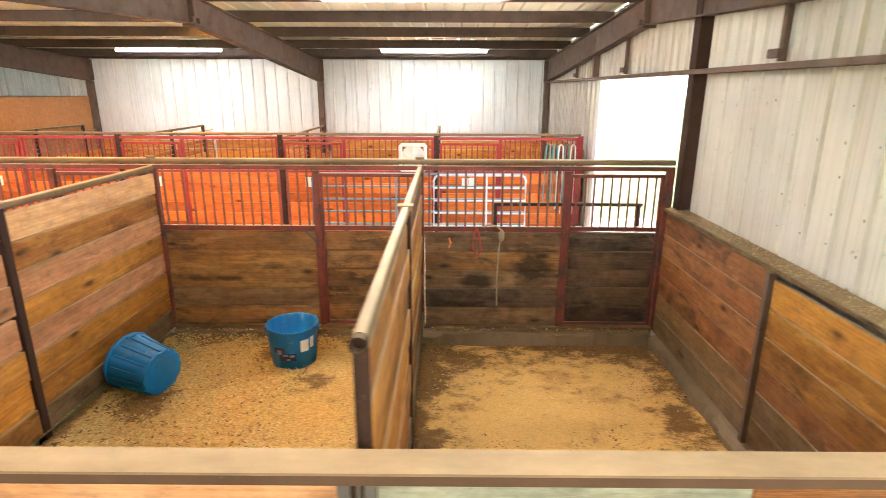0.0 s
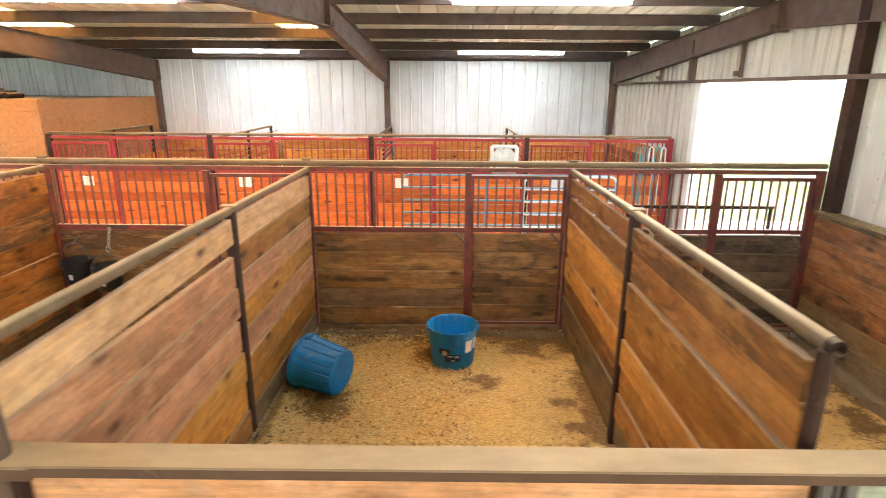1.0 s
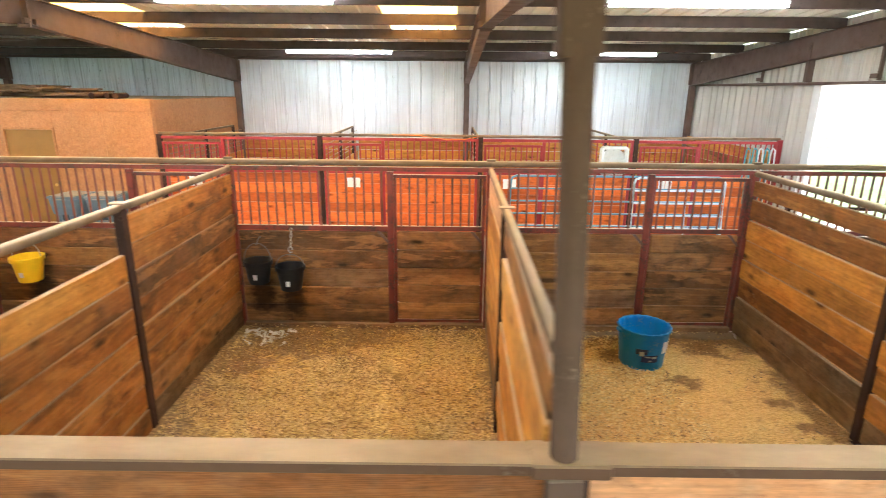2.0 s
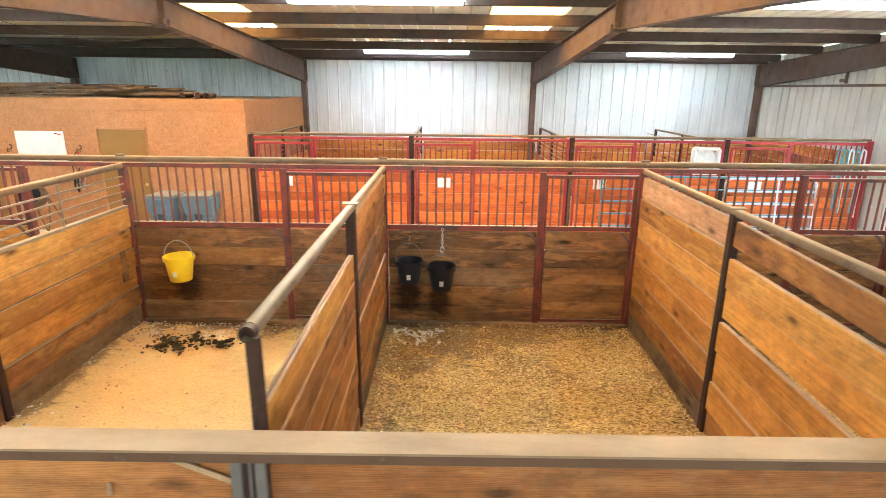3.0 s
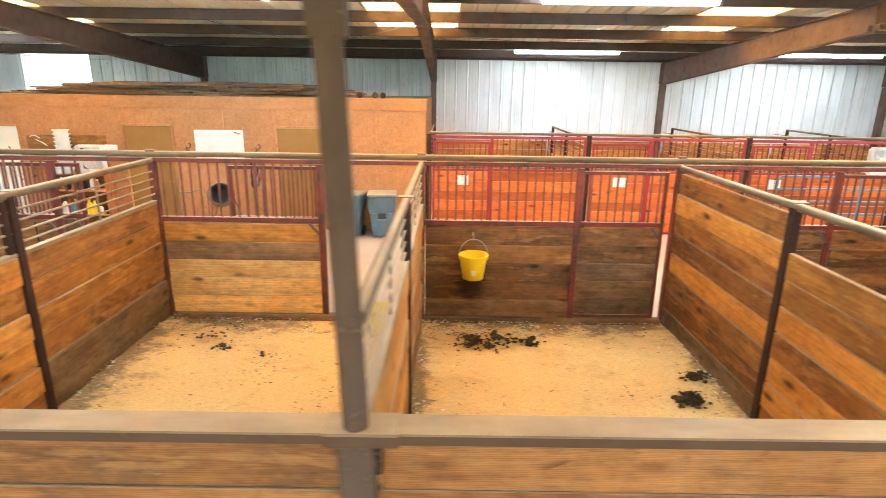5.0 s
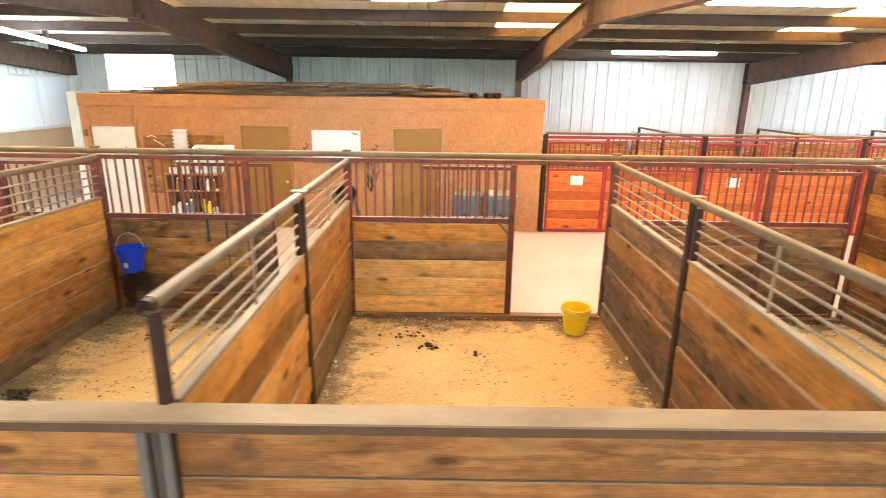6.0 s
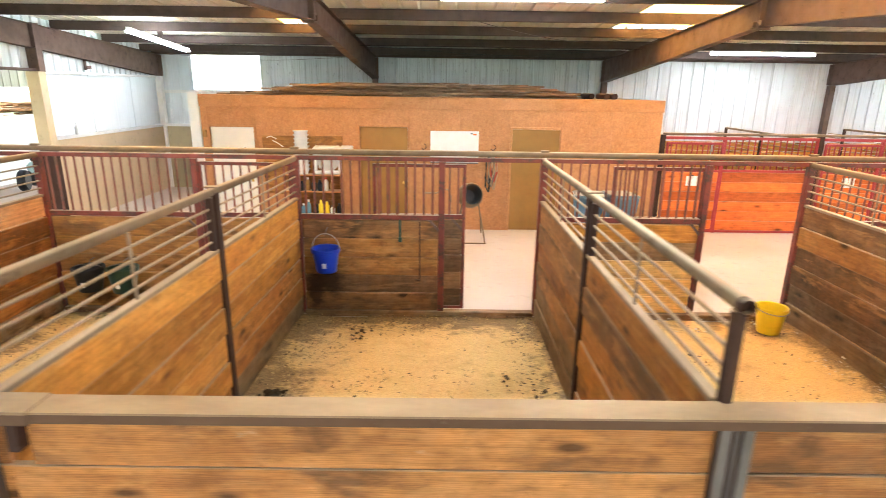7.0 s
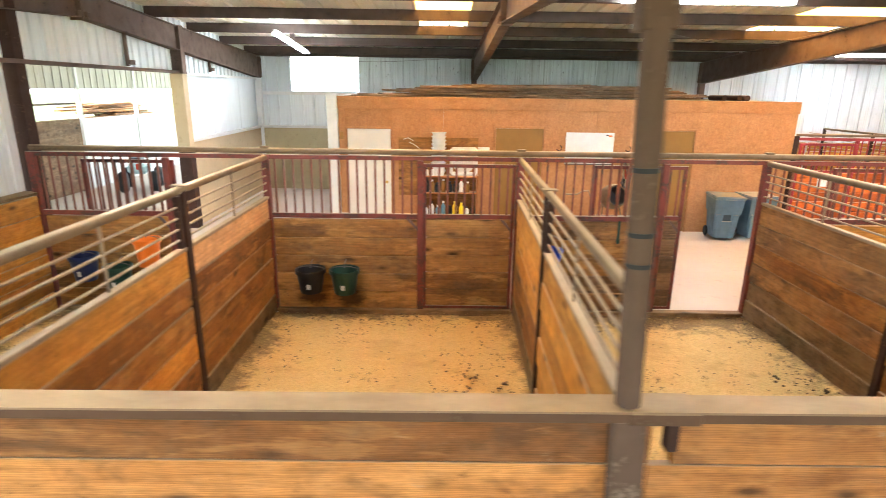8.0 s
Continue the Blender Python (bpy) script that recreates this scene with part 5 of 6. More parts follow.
# ---- bedding litter ----
def flakes(x0, x1, y0, y1, z, count, mats, seed, size, label, name="wood_shavings", bias=-0.6, damp=()):
    rng = np.random.default_rng(seed)
    vs, fs, mi = [], [], []
    for k in range(count):
        x, y = rng.uniform(x0, x1), rng.uniform(y0, y1)
        for again in range(6):
            if noise.noise((x * 1.7, y * 1.7, seed * 5.0)) + 0.4 * noise.noise((x * 6, y * 6, seed)) > bias:
                break
            x, y = rng.uniform(x0, x1), rng.uniform(y0, y1)
        l, w = size * rng.uniform(0.5, 1.5), size * rng.uniform(0.25, 0.6)
        a, tx, ty = rng.uniform(0, 6.28), rng.uniform(-0.5, 0.5), rng.uniform(-0.5, 0.5)
        c, s = math.cos(a), math.sin(a)
        zz = z + 0.028 + rng.uniform(0, 0.012)
        b = len(vs)
        for u, v in ((-l, -w), (l, -w), (l * 0.8, w), (-l * 0.9, w)):
            vs.append((x + c * u - s * v, y + s * u + c * v, zz + tx * u + ty * v))
        fs.append((b, b + 1, b + 2, b + 3))
        wet = any((x - px) ** 2 + (y - py) ** 2 < (1.15 * r * (1 + 0.6 * noise.noise((x * 5, y * 5, 3)))) ** 2 for px, py, r in damp)
        mi.append(len(mats) - 1 if wet and rng.uniform() < 0.85 else k % len(mats))
    me = bpy.data.meshes.new(name)
    me.from_pydata(vs, [], fs)
    for m in mats:
        me.materials.append(m)
    me.polygons.foreach_set("material_index", mi)
    solo(name, me, Matrix(), label, "bedding", kind="stuff")


def chip_mat(name, a, b):
    k = Mat(name)
    c = k.ramp(k.island(), [(0.0, a), (1.0, b)])
    return k.done(c, 0.8, 0, None)


M_FLAKE = chip_mat("shaving", (0.40, 0.256, 0.086), (0.78, 0.57, 0.235))
M_FLAKEDARK = chip_mat("dark_shaving", (0.15, 0.080, 0.026), (0.34, 0.20, 0.068))
M_SCRAP = chip_mat("dung_scrap", (0.06, 0.038, 0.018), (0.26, 0.16, 0.07))
M_LIME = chip_mat("lime_dust", (0.50, 0.46, 0.38), (0.80, 0.78, 0.72))
flakes(-3.25, -1.45, 3.0, 6.6, -0.075, 12000, [M_FLAKE, M_FLAKE, M_FLAKE, M_FLAKE, M_FLAKE, M_FLAKE, M_FLAKEDARK], 1, 0.0135, "loose golden wood shavings on the stall floor", damp=SPOTS[1])
flakes(-1.6, -0.4, 3.0, 6.6, -0.075, 700, [M_FLAKE, M_FLAKE, M_FLAKEDARK], 11, 0.010, "sparse wood shavings on trodden sawdust", bias=0.05)
flakes(-6.25, -3.4, 3.0, 6.6, -0.005, 24000, [M_FLAKE, M_FLAKE, M_FLAKE, M_FLAKE, M_FLAKEDARK], 2, 0.0118, "deep golden wood shavings on the stall floor", bias=-0.3, damp=SPOTS[2])
flakes(-0.2, 2.3, 3.0, 6.5, -0.145, 1100, [M_FLAKE, M_SCRAP, M_FLAKEDARK], 3, 0.010, "sparse shavings and dirt on the stall floor", bias=0.1)
for k, (x0, x1, n, m) in enumerate(((-9.25, -6.45, 1500, 160), (-12.4, -9.45, 1500, 380), (-15.35, -12.6, 1500, 650), (-18.35, -15.5, 1500, 420), (-21.1, -18.55, 900, 300))):
    flakes(x0, x1, 3.0, 6.6, -0.008, n, [M_FLAKE], 20 + k, 0.009, "fine pale shavings on the stall floor")
    flakes(x0, x1, 3.0, 6.6, -0.008, m, [M_SCRAP, M_SCRAP, M_FLAKEDARK], 30 + k, 0.013, "dark dung scraps strewn over the sawdust", "dung_scraps", 0.22)
flakes(-6.20, -5.62, 6.08, 6.50, 0.0, 62, [M_LIME], 9, 0.034, "whitish lime crumbs by the stall front", bias=0.3)
flakes(-9.2, -7.9, 6.15, 6.62, -0.012, 420, [M_LIME, M_LIME, M_FLAKEDARK], 10, 0.013, "whitish lime crumbs and dung by the stall front")

for k, (x0, x1, z) in enumerate(((-0.2, 2.3, 0.0), (-3.2, -0.4, -0.03), (-6.2, -3.45, 0.0))):
    flakes(x0, x1, 6.57, 6.68, z, 420, [M_SCRAP, M_FLAKEDARK, M_SCRAP, M_FLAKE], 90 + k, 0.013, "dirt crumbs and shavings lying along the kerb", "kerb_crumbs")

M_HAY = chip_mat("old_hay", (0.22, 0.15, 0.072), (0.60, 0.44, 0.24))
flakes(2.475, 2.68, 2.25, 6.72, 1.480, 2600, [M_HAY], 41, 0.009, "old hay and dust lying along the ledge", "hay_litter")


def edge_litter(x0, x1, y1, z, count, mats, seed, size, label):
    """Dark trodden crumbs gathered along the foot of the partitions and the front."""
    rng = np.random.default_rng(seed)
    vs, fs, mi = [], [], []
    for k in range(count):
        d = 0.45 * rng.uniform() ** 2.2
        side = rng.integers(0, 4)
        if side == 0:
            x, y = x0 + d, rng.uniform(3.0, y1)
        elif side == 1:
            x, y = x1 - d, rng.uniform(3.0, y1)
        else:
            x, y = rng.uniform(x0, x1), y1 - d
        if noise.noise((x * 2.1, y * 2.1, seed)) < -0.1:
            continue
        l, w = size * rng.uniform(0.4, 1.6), size * rng.uniform(0.3, 0.9)
        a, tx = rng.uniform(0, 6.28), rng.uniform(-0.4, 0.4)
        c, s = math.cos(a), math.sin(a)
        zz = z + 0.026 + 0.03 * max(0.0, 1 - d / 0.3) if side < 2 else z + 0.022 - 0.02 * max(0.0, 1 - d / 0.5)
        b = len(vs)
        for u, v in ((-l, -w), (l, -w), (l * 0.7, w), (-l * 0.9, w)):
            vs.append((x + c * u - s * v, y + s * u + c * v, zz + tx * u))
        fs.append((b, b + 1, b + 2, b + 3))
        mi.append(len(fs) % len(mats))
    me = bpy.data.meshes.new("litter")
    me.from_pydata(vs, [], fs)
    for m in mats:
        me.materials.append(m)
    me.polygons.foreach_set("material_index", mi)
    solo("floor_litter", me, Matrix(), label, "litter", kind="stuff")


for s in range(8):
    edge_litter(POSTS[s + 1] + 0.03, POSTS[s] - 0.05, 6.66, BED[s][1], (1500, 900, 1100, 1100, 1300, 1800, 1300, 800)[s], [M_SCRAP, M_FLAKEDARK, M_LIME if s in (3, 4) else M_SCRAP], 60 + s, 0.013, "dark trodden crumbs along the foot of the stall walls")


def clods(name, x, y, z, spread, count, seed, label, mat=M_MANURE, size=1.0):
    """A heap of broken crumbs in one mesh."""
    rng = np.random.default_rng(seed)
    bm = bmesh.new()
    core = [(rng.uniform(-0.5, 0.5) * spread, rng.uniform(-0.4, 0.4) * spread) for q in range(4)]
    for k in range(count * 4):
        cx, cy = core[k % 4]
        d = spread * 0.75 * rng.uniform() ** 1.6
        a = rng.uniform(0, 6.28)
        r = size * rng.uniform(0.007, 0.030) * (1.2 - 0.7 * d / spread)
        px, py = cx + d * math.cos(a), cy + 0.9 * d * math.sin(a)
        pz = 0.2 * r + max(0.0, 0.045 * (1 - 1.6 * d / spread)) * rng.uniform(0, 1)
        made = bmesh.ops.create_icosphere(bm, subdivisions=1, radius=r)
        sx, sy = rng.uniform(0.7, 1.7), rng.uniform(0.7, 1.4)
        for v in made["verts"]:
            n = noise.noise(v.co * 60 + Vector((k * 3.1, seed, 0)))
            v.co *= 1 + 0.7 * n
            v.co = Vector((v.co.x * sx + px, v.co.y * sy + py, v.co.z * 0.6 + pz))
    solo(name, finish(bm, name, mat, False), (x, y, z), label, "manure", "manure heaps", kind="stuff")


clods("manure_heap", -8.68, 5.95, 0.010, 0.36, 46, 1, "dark manure lumps scattered on pale sawdust", size=0.8)
clods("manure_heap", -8.42, 6.12, 0.012, 0.30, 9, 8, "loose dark crumbs on pale sawdust")
clods("manure_heap", -8.10, 6.04, 0.02, 0.18, 13, 5, "a few dark manure lumps on pale sawdust")
clods("manure_heap", -6.76, 4.87, 0.02, 0.19, 40, 2, "dark manure heap on pale sawdust", size=0.85)
clods("manure_heap", -6.50, 5.30, 0.02, 0.17, 24, 3, "dark manure heap beside the partition")
clods("manure_heap", -11.58, 5.82, 0.005, 0.20, 4, 4, "crumbled manure by the stall front")
clods("manure_heap", -11.02, 5.62, 0.005, 0.10, 3, 6, "small manure lump in the sawdust")
clods("manure_heap", -15.86, 5.0, 0.012, 0.55, 11, 11, "dark crumbs strewn over the sawdust by the partition", M_CRUMB, 0.65)
clods("manure_heap", -16.35, 4.72, 0.012, 0.45, 6, 12, "dark crumbs strewn over the sawdust", M_CRUMB, 0.6)
clods("manure_heap", -14.75, 6.0, 0.012, 0.55, 12, 14, "brown crumbs strewn over trodden sawdust", M_CRUMB, 0.6)
clods("manure_heap", -12.85, 4.9, 0.012, 0.45, 9, 13, "brown crumbs strewn by the partition", M_CRUMB, 0.6)
clods("manure_heap", -11.75, 6.2, 0.008, 0.50, 10, 15, "brown crumbs strewn by the stall front", M_CRUMB, 0.6)
clods("manure_heap", -15.2, 4.65, 0.02, 0.14, 14, 7, "dark crumbs beside the partition")

# ---- fittings on the stall fronts ----
lead = thing("lead_rope", (0.56, 6.64, 1.25), "tan lead rope hanging from the bars", "rope")
part("rope", curve_mesh(M_ROPE, [(-0.14, 0.03, 0.03), (-0.10, 0.0, 0.06), (0.0, -0.02, 0.05), (0.06, -0.02, 0.0), (0.03, -0.02, -0.25), (0.02, -0.02, -0.6), (0.03, -0.02, -0.92)], 0.011, 8), lead, (0.56, 6.64, 1.25))
part("knot", lathe_mesh(M_ROPE, [(0.01, 0.0), (0.03, 0.03), (0.032, 0.10), (0.012, 0.14)], 10), lead, (0.62, 6.62, 1.12))
hal = thing("halter", (0.34, 6.66, 1.2), "red webbing halter hanging on the planks", "halter")
part("strap", curve_mesh(M_REDROPE, [(0, 0, 0.05), (-0.04, -0.01, -0.05), (-0.05, -0.02, -0.18), (0.0, -0.02, -0.30), (0.05, -0.02, -0.2), (0.03, -0.01, -0.06), (0.0, 0.0, 0.05)], 0.012, 6), hal, (0.34, 6.66, 1.22))
part("ring", curve_mesh(M_GALV, arc(13, lambda t: (0.03 * math.cos(6.283 * t), 0, 0.03 * math.sin(6.283 * t))), 0.004), hal, (0.34, 6.64, 0.98))
hal2 = thing("snap", (-0.05, 6.68, 1.15), "orange snap strap hanging on the post", "strap")
part("strap", curve_mesh(M_ORANGEP, [(0, 0, 0.0), (0.02, -0.01, -0.06), (0.0, -0.01, -0.12)], 0.010, 6), hal2, (0.02, 6.66, 1.15))
chain = thing("chain_snap", (-5.61, 6.67, 1.2), "steel chain with a snap above the bucket", "chain")
for k in range(6):
    part("link", curve_mesh(M_WIRE, arc(9, lambda t: (0.013 * math.cos(6.283 * t), 0, 0.022 * math.sin(6.283 * t))), 0.005, 5), chain, pose(-5.645, 6.62 - 0.012 * k, 1.24 - 0.034 * k, 0, 0, 90 * (k % 2)))
part("snap_hook", curve_mesh(M_WIRE, arc(11, lambda t: (0.022 * math.cos(5.5 * t), 0, 0.035 * math.sin(5.5 * t))), 0.007, 6), chain, (-5.645, 6.54, 1.02))
fork = thing("latch_rod", (-13.96, 6.67, 0.8), "thin steel rod leaning on the planks", "rod")
rod(fork, "rod", M_POST, "z", 0.46, 1.20, -13.96, 6.665, 0.008, 8)
part("grip", curve_mesh(M_POST, [(0, 0, 0), (0.0, -0.03, 0.0), (-0.05, -0.03, 0.01)], 0.008), fork, (-13.96, 6.665, 0.47))
tie = thing("tie_strap", (-14.2, 6.67, 1.0), "dark green strap hanging on the planks", "strap")
part("strap", box_mesh(M_GREEN, 0.03, 0.008, 0.24, 0.002), tie, (-14.20, 6.69, 1.10))
part("snap", box_mesh(M_GREEN, 0.045, 0.012, 0.06, 0.004), tie, (-14.20, 6.685, 0.97))
solo("batten", box_mesh(M_FRONT, 0.09, 0.025, 0.36, 0.004), pose(-9.40 + 0.065, 6.42, 0.80, 0, 0, 90), "short upright batten nailed to the partition", "batten")

# ---- the aisle ----
for i, x in enumerate((-8.75, -5.66, -2.62, 0.40)):
    c = thing("stall_card", (x, 11.13, 1.06), "white paper stall card on the orange planks" if i != 1 else "two white paper stall cards on the orange planks", "card", "stall cards")
    for dx in ((-0.065, 0.065) if i != 0 else (-0.063, 0.063)):
        part("sheet", box_mesh(M_PAPER, 0.122, 0.004, 0.19, 0), c, pose(x + dx, 11.125, 1.06, 0, 2 * dx * 10, 0))
    part("clip", box_mesh(M_BLACK, 0.05, 0.01, 0.02, 0.002), c, (x, 11.123, 1.165))


def tube_gate(name, x0, x1, y, z0, z1, mat, label, bars, uprights, lean=4.0):
    g = thing(name, (x0, y, 0), label, "gate", "tube gates")
    base = pose(0, y, 0, -lean, 0, 0)
    h = z1 - z0
    rr = 0.10
    loop = [(x0 + rr, 0, z1), (x1 - rr, 0, z1), (x1 - 0.03, 0, z1 - 0.03), (x1, 0, z1 - rr), (x1, 0, z0 + rr), (x1 - 0.03, 0, z0 + 0.03), (x1 - rr, 0, z0), (x0 + rr, 0, z0), (x0 + 0.03, 0, z0 + 0.03), (x0, 0, z0 + rr), (x0, 0, z1 - rr), (x0 + 0.03, 0, z1 - 0.03), (x0 + rr, 0, z1)]
    part("outer_tube", curve_mesh(mat, loop, 0.022, 10), g, base)
    for k in range(1, bars):
        part("tube", rod_mesh(mat, 0.018, x1 - x0 - 0.02, 10), g, base @ pose(0.5 * (x0 + x1), 0, z0 + h * k / bars))
    for x in uprights:
        part("upright", box_mesh(mat, 0.03, 0.012, h, 0.002), g, base @ pose(x, -0.02, 0.5 * (z0 + z1)))


tube_gate("tube_gate", -2.60, 1.50, 10.98, 0.03, 1.24, M_GATE, "blue painted tube gate leaning on the stall fronts", 5, [-0.99])
tube_gate("tube_gate", -0.26, 1.48, 10.86, 0.03, 1.235, M_PALEGATE, "pale bluish white tube gate leaning on the blue gate", 5, [0.74])
hitch = thing("hitch_rail", (1.6, 7.5, 0), "brown pipe hitching rail in the aisle", "rail")
rod(hitch, "top_pipe", M_POST, "x", 0.58, 2.50, 7.5, 1.38, 0.025, 10)
for x in (0.62, 2.46):
    rod(hitch, "leg", M_POST, "z", 0.0, 1.38, x, 7.5, 0.025, 10)
    bar(hitch, "foot", M_POST, "y", 7.25, 7.75, x, 0.025, (0.05, 0.05))
ropes = [(1.90, M_TEAL), (2.03, M_TEAL), (2.14, M_WHITE), (1.97, M_ROPE), (2.26, M_TEAL), (2.37, M_WHITE)]
for k, (x, mat) in enumerate(ropes):
    rp = thing("lead_rope", (x, 11.13, 1.8), "teal lead rope hung over the stall bars" if mat is M_TEAL else "pale lead rope hung over the stall bars", "rope", "hung ropes")
    drop = 1.15 + 0.08 * (k % 3)
    part("rope", curve_mesh(mat, [(-0.05, -0.03, 0.10 - drop), (-0.05, -0.03, -0.3), (-0.035, -0.03, -0.02), (0, 0.0, 0.02), (0.035, -0.03, -0.02), (0.05, -0.03, -0.4), (0.045, -0.03, -drop)], 0.014, 8), rp, (x, 11.13, 1.78))


def box_fan(x, y, z, s, label):
    """A square fan with a rounded white frame, grille rings and blades at rest."""
    f = thing("box_fan", (x, y, z), label, "fan", "white fans")
    for nm, dx, dz, l, h in (("rail", 0, s / 2, s, 0.06), ("rail", 0, -s / 2, s, 0.06), ("stile", -s / 2, 0, 0.06, s), ("stile", s / 2, 0, 0.06, s)):
        part(nm, box_mesh(M_WHITE, l, 0.14, h, 0.02), f, (x + dx, y, z + dz))
    for k in range(4):
        r = s * (0.12 + 0.11 * k)
        part("grille_ring", curve_mesh(M_WHITE, arc(25, lambda t: (r * math.cos(6.283 * t), -0.06, r * math.sin(6.283 * t))), 0.004, 5), f, (x, y, z))
    for k in range(8):
        part("grille_spoke", rod_mesh(M_WHITE, 0.003, s * 0.92, 5), f, pose(x, y - 0.062, z, 0, 22.5 * k, 0))
    part("shroud", lathe_mesh(M_WHITE, [(0.01, 0.0), (s * 0.48, 0.0), (s * 0.48, 0.02), (0.01, 0.02)], 28), f, pose(x, y + 0.07, z, 90, 0, 0))
    part("hub", lathe_mesh(M_WHITE, [(0.01, 0), (0.06, 0.0), (0.06, 0.05), (0.01, 0.06)], 16), f, pose(x, y + 0.02, z, 90, 0, 0))
    for k in range(5):
        part("blade", box_mesh(M_WHITE, s * 0.36, 0.006, 0.11, 0.002), f, pose(x, y, z, 0, 72 * k, 0) @ pose(s * 0.22, 0, 0, 25, 0, 0))
    return f


fan = box_fan(-0.66, 11.06, 1.55, 0.47, "white plastic box fan hung on the stall bars")
bar(fan, "strap", M_GALV, "y", 11.10, 11.2, -0.66, 1.74, (0.03, 0.01))


# ---- along the flake board wall ----
wb = thing("whiteboard", (-13.47, 11.13, 1.6), "blank white dry-erase board with a tray on the flake board wall", "whiteboard")
part("board", box_mesh(M_WHITE, 0.94, 0.02, 0.60, 0.004), wb, (-13.47, 11.135, 1.66))
part("tray", box_mesh(M_GALV, 0.94, 0.05, 0.02, 0.003), wb, (-13.47, 11.115, 1.35))
part("sticker", box_mesh(M_ORANGEP, 0.07, 0.004, 0.03, 0), wb, (-13.08, 11.122, 1.90))
part("sticker", box_mesh(M_BLACK, 0.05, 0.004, 0.02, 0), wb, (-13.14, 11.122, 1.915))
for x in (-14.07, -12.72):
    hk = thing("tack_hook", (x, 11.13, 1.62), "iron horseshoe tack hook screwed to the wall", "hook", "tack hooks")
    part("shoe", curve_mesh(M_POST, arc(11, lambda t: (0.05 * math.cos(math.pi * (1.15 + 0 * t) + 4.0 * t), -0.03, 0.05 * math.sin(math.pi * 1.15 + 4.0 * t))), 0.010, 6), hk, (x, 11.13, 1.66))
    part("peg", curve_mesh(M_POST, [(0, 0.02, 0), (0, -0.08, -0.01), (0, -0.11, 0.04)], 0.009, 6), hk, (x, 11.13, 1.58))
halters = thing("halter_bunch", (-12.74, 11.08, 1.5), "bunch of worn halters and straps hanging from a hook", "halter")
for k, mat in enumerate((M_ROPE, M_REDROPE, M_BLACK, M_GALV, M_ROPE, M_BLACK)):
    a = 0.06 * math.sin(k * 2.1)
    part("strap", curve_mesh(mat, [(0, -0.03, 0.03), (-0.05 + a, -0.06, -0.15), (-0.06 + a, -0.07, -0.38 - 0.05 * k), (0.0 + a, -0.07, -0.50 - 0.05 * k), (0.06 + a, -0.06, -0.35), (0.04 + a, -0.05, -0.12), (0, -0.03, 0.03)], 0.02, 6), halters, (-12.74, 11.08, 1.55))

mixer = thing("cement_mixer", (-13.2, 10.4, 0), "small drum mixer on a steel stand with a black mouth", "mixer")
drum = [(0.02, 0.0), (0.14, 0.01), (0.21, 0.08), (0.235, 0.2), (0.225, 0.30), (0.20, 0.36), (0.185, 0.36), (0.205, 0.28), (0.215, 0.2), (0.19, 0.09), (0.12, 0.03), (0.01, 0.03)]
md = (Matrix.Translation((-13.24, 10.48, 0.80)) @ Vector((0.25, -0.85, 0.28)).normalized().to_track_quat("Z", "Y").to_matrix().to_4x4())
part("drum", lathe_mesh(M_PIPE, drum, 28), mixer, md)
part("liner", lathe_mesh(M_BLACK, [(0.02, 0.10), (0.12, 0.12), (0.185, 0.22), (0.18, 0.345), (0.176, 0.345), (0.17, 0.22), (0.11, 0.13), (0.01, 0.11)], 24), mixer, md)
for sx in (-1, 1):
    part("leg", curve_mesh(M_PIPE, [(0.13 * sx, 0.05, 0.78), (0.2 * sx, -0.1, 0.4), (0.26 * sx, -0.38, 0.02)], 0.014, 8), mixer, (-13.16, 10.42, 0))
    part("leg", curve_mesh(M_PIPE, [(0.13 * sx, 0.05, 0.78), (0.2 * sx, 0.2, 0.4), (0.24 * sx, 0.4, 0.02)], 0.014, 8), mixer, (-13.16, 10.42, 0))
rod(mixer, "foot_bar", M_PIPE, "x", -13.44, -12.88, 10.03, 0.02, 0.014)
cart = thing("hand_cart_frame", (-13.75, 10.5, 0), "bent pale pipe cart handle standing by the mixer", "cart")
part("handle", curve_mesh(M_ROD, [(-0.32, 0, 0.86), (-0.05, 0, 0.86), (0.05, 0, 0.92), (0.16, 0, 0.93), (0.22, 0, 0.80), (0.22, 0, 0.40), (0.16, 0, 0.27), (-0.10, 0, 0.25), (-0.30, 0, 0.30)], 0.014, 8), cart, (-13.75, 10.5, 0))
part("upright", curve_mesh(M_ROD, [(-0.30, 0, 0.0), (-0.30, 0, 0.6), (-0.30, 0, 1.15)], 0.014, 8), cart, (-13.75, 10.5, 0))
part("leg", curve_mesh(M_ROD, [(0.10, 0, 0.26), (0.12, 0.02, 0.0)], 0.014, 8), cart, (-13.75, 10.5, 0))
part("leg", curve_mesh(M_ROD, [(0.0, 0.0, 0.26), (0.0, 0.25, 0.0)], 0.014, 8), cart, (-13.75, 10.5, 0))


def frustum(mat, low, high, bevel):
    """A tapered box; low and high: (half width, front y, back y, z)."""
    bm = bmesh.new()
    lo, hi = [[bm.verts.new((sx * w, y, z)) for sx, y in ((-1, y0), (1, y0), (1, y1), (-1, y1))] for w, y0, y1, z in (low, high)]
    bm.faces.new(lo)
    bm.faces.new(hi)
    for i in range(4):
        bm.faces.new((lo[i], lo[(i + 1) % 4], hi[(i + 1) % 4], hi[i]))
    bmesh.ops.bevel(bm, geom=bm.edges[:], offset=bevel, segments=2, affect="EDGES")
    return finish(bm, "frustum", mat, True)


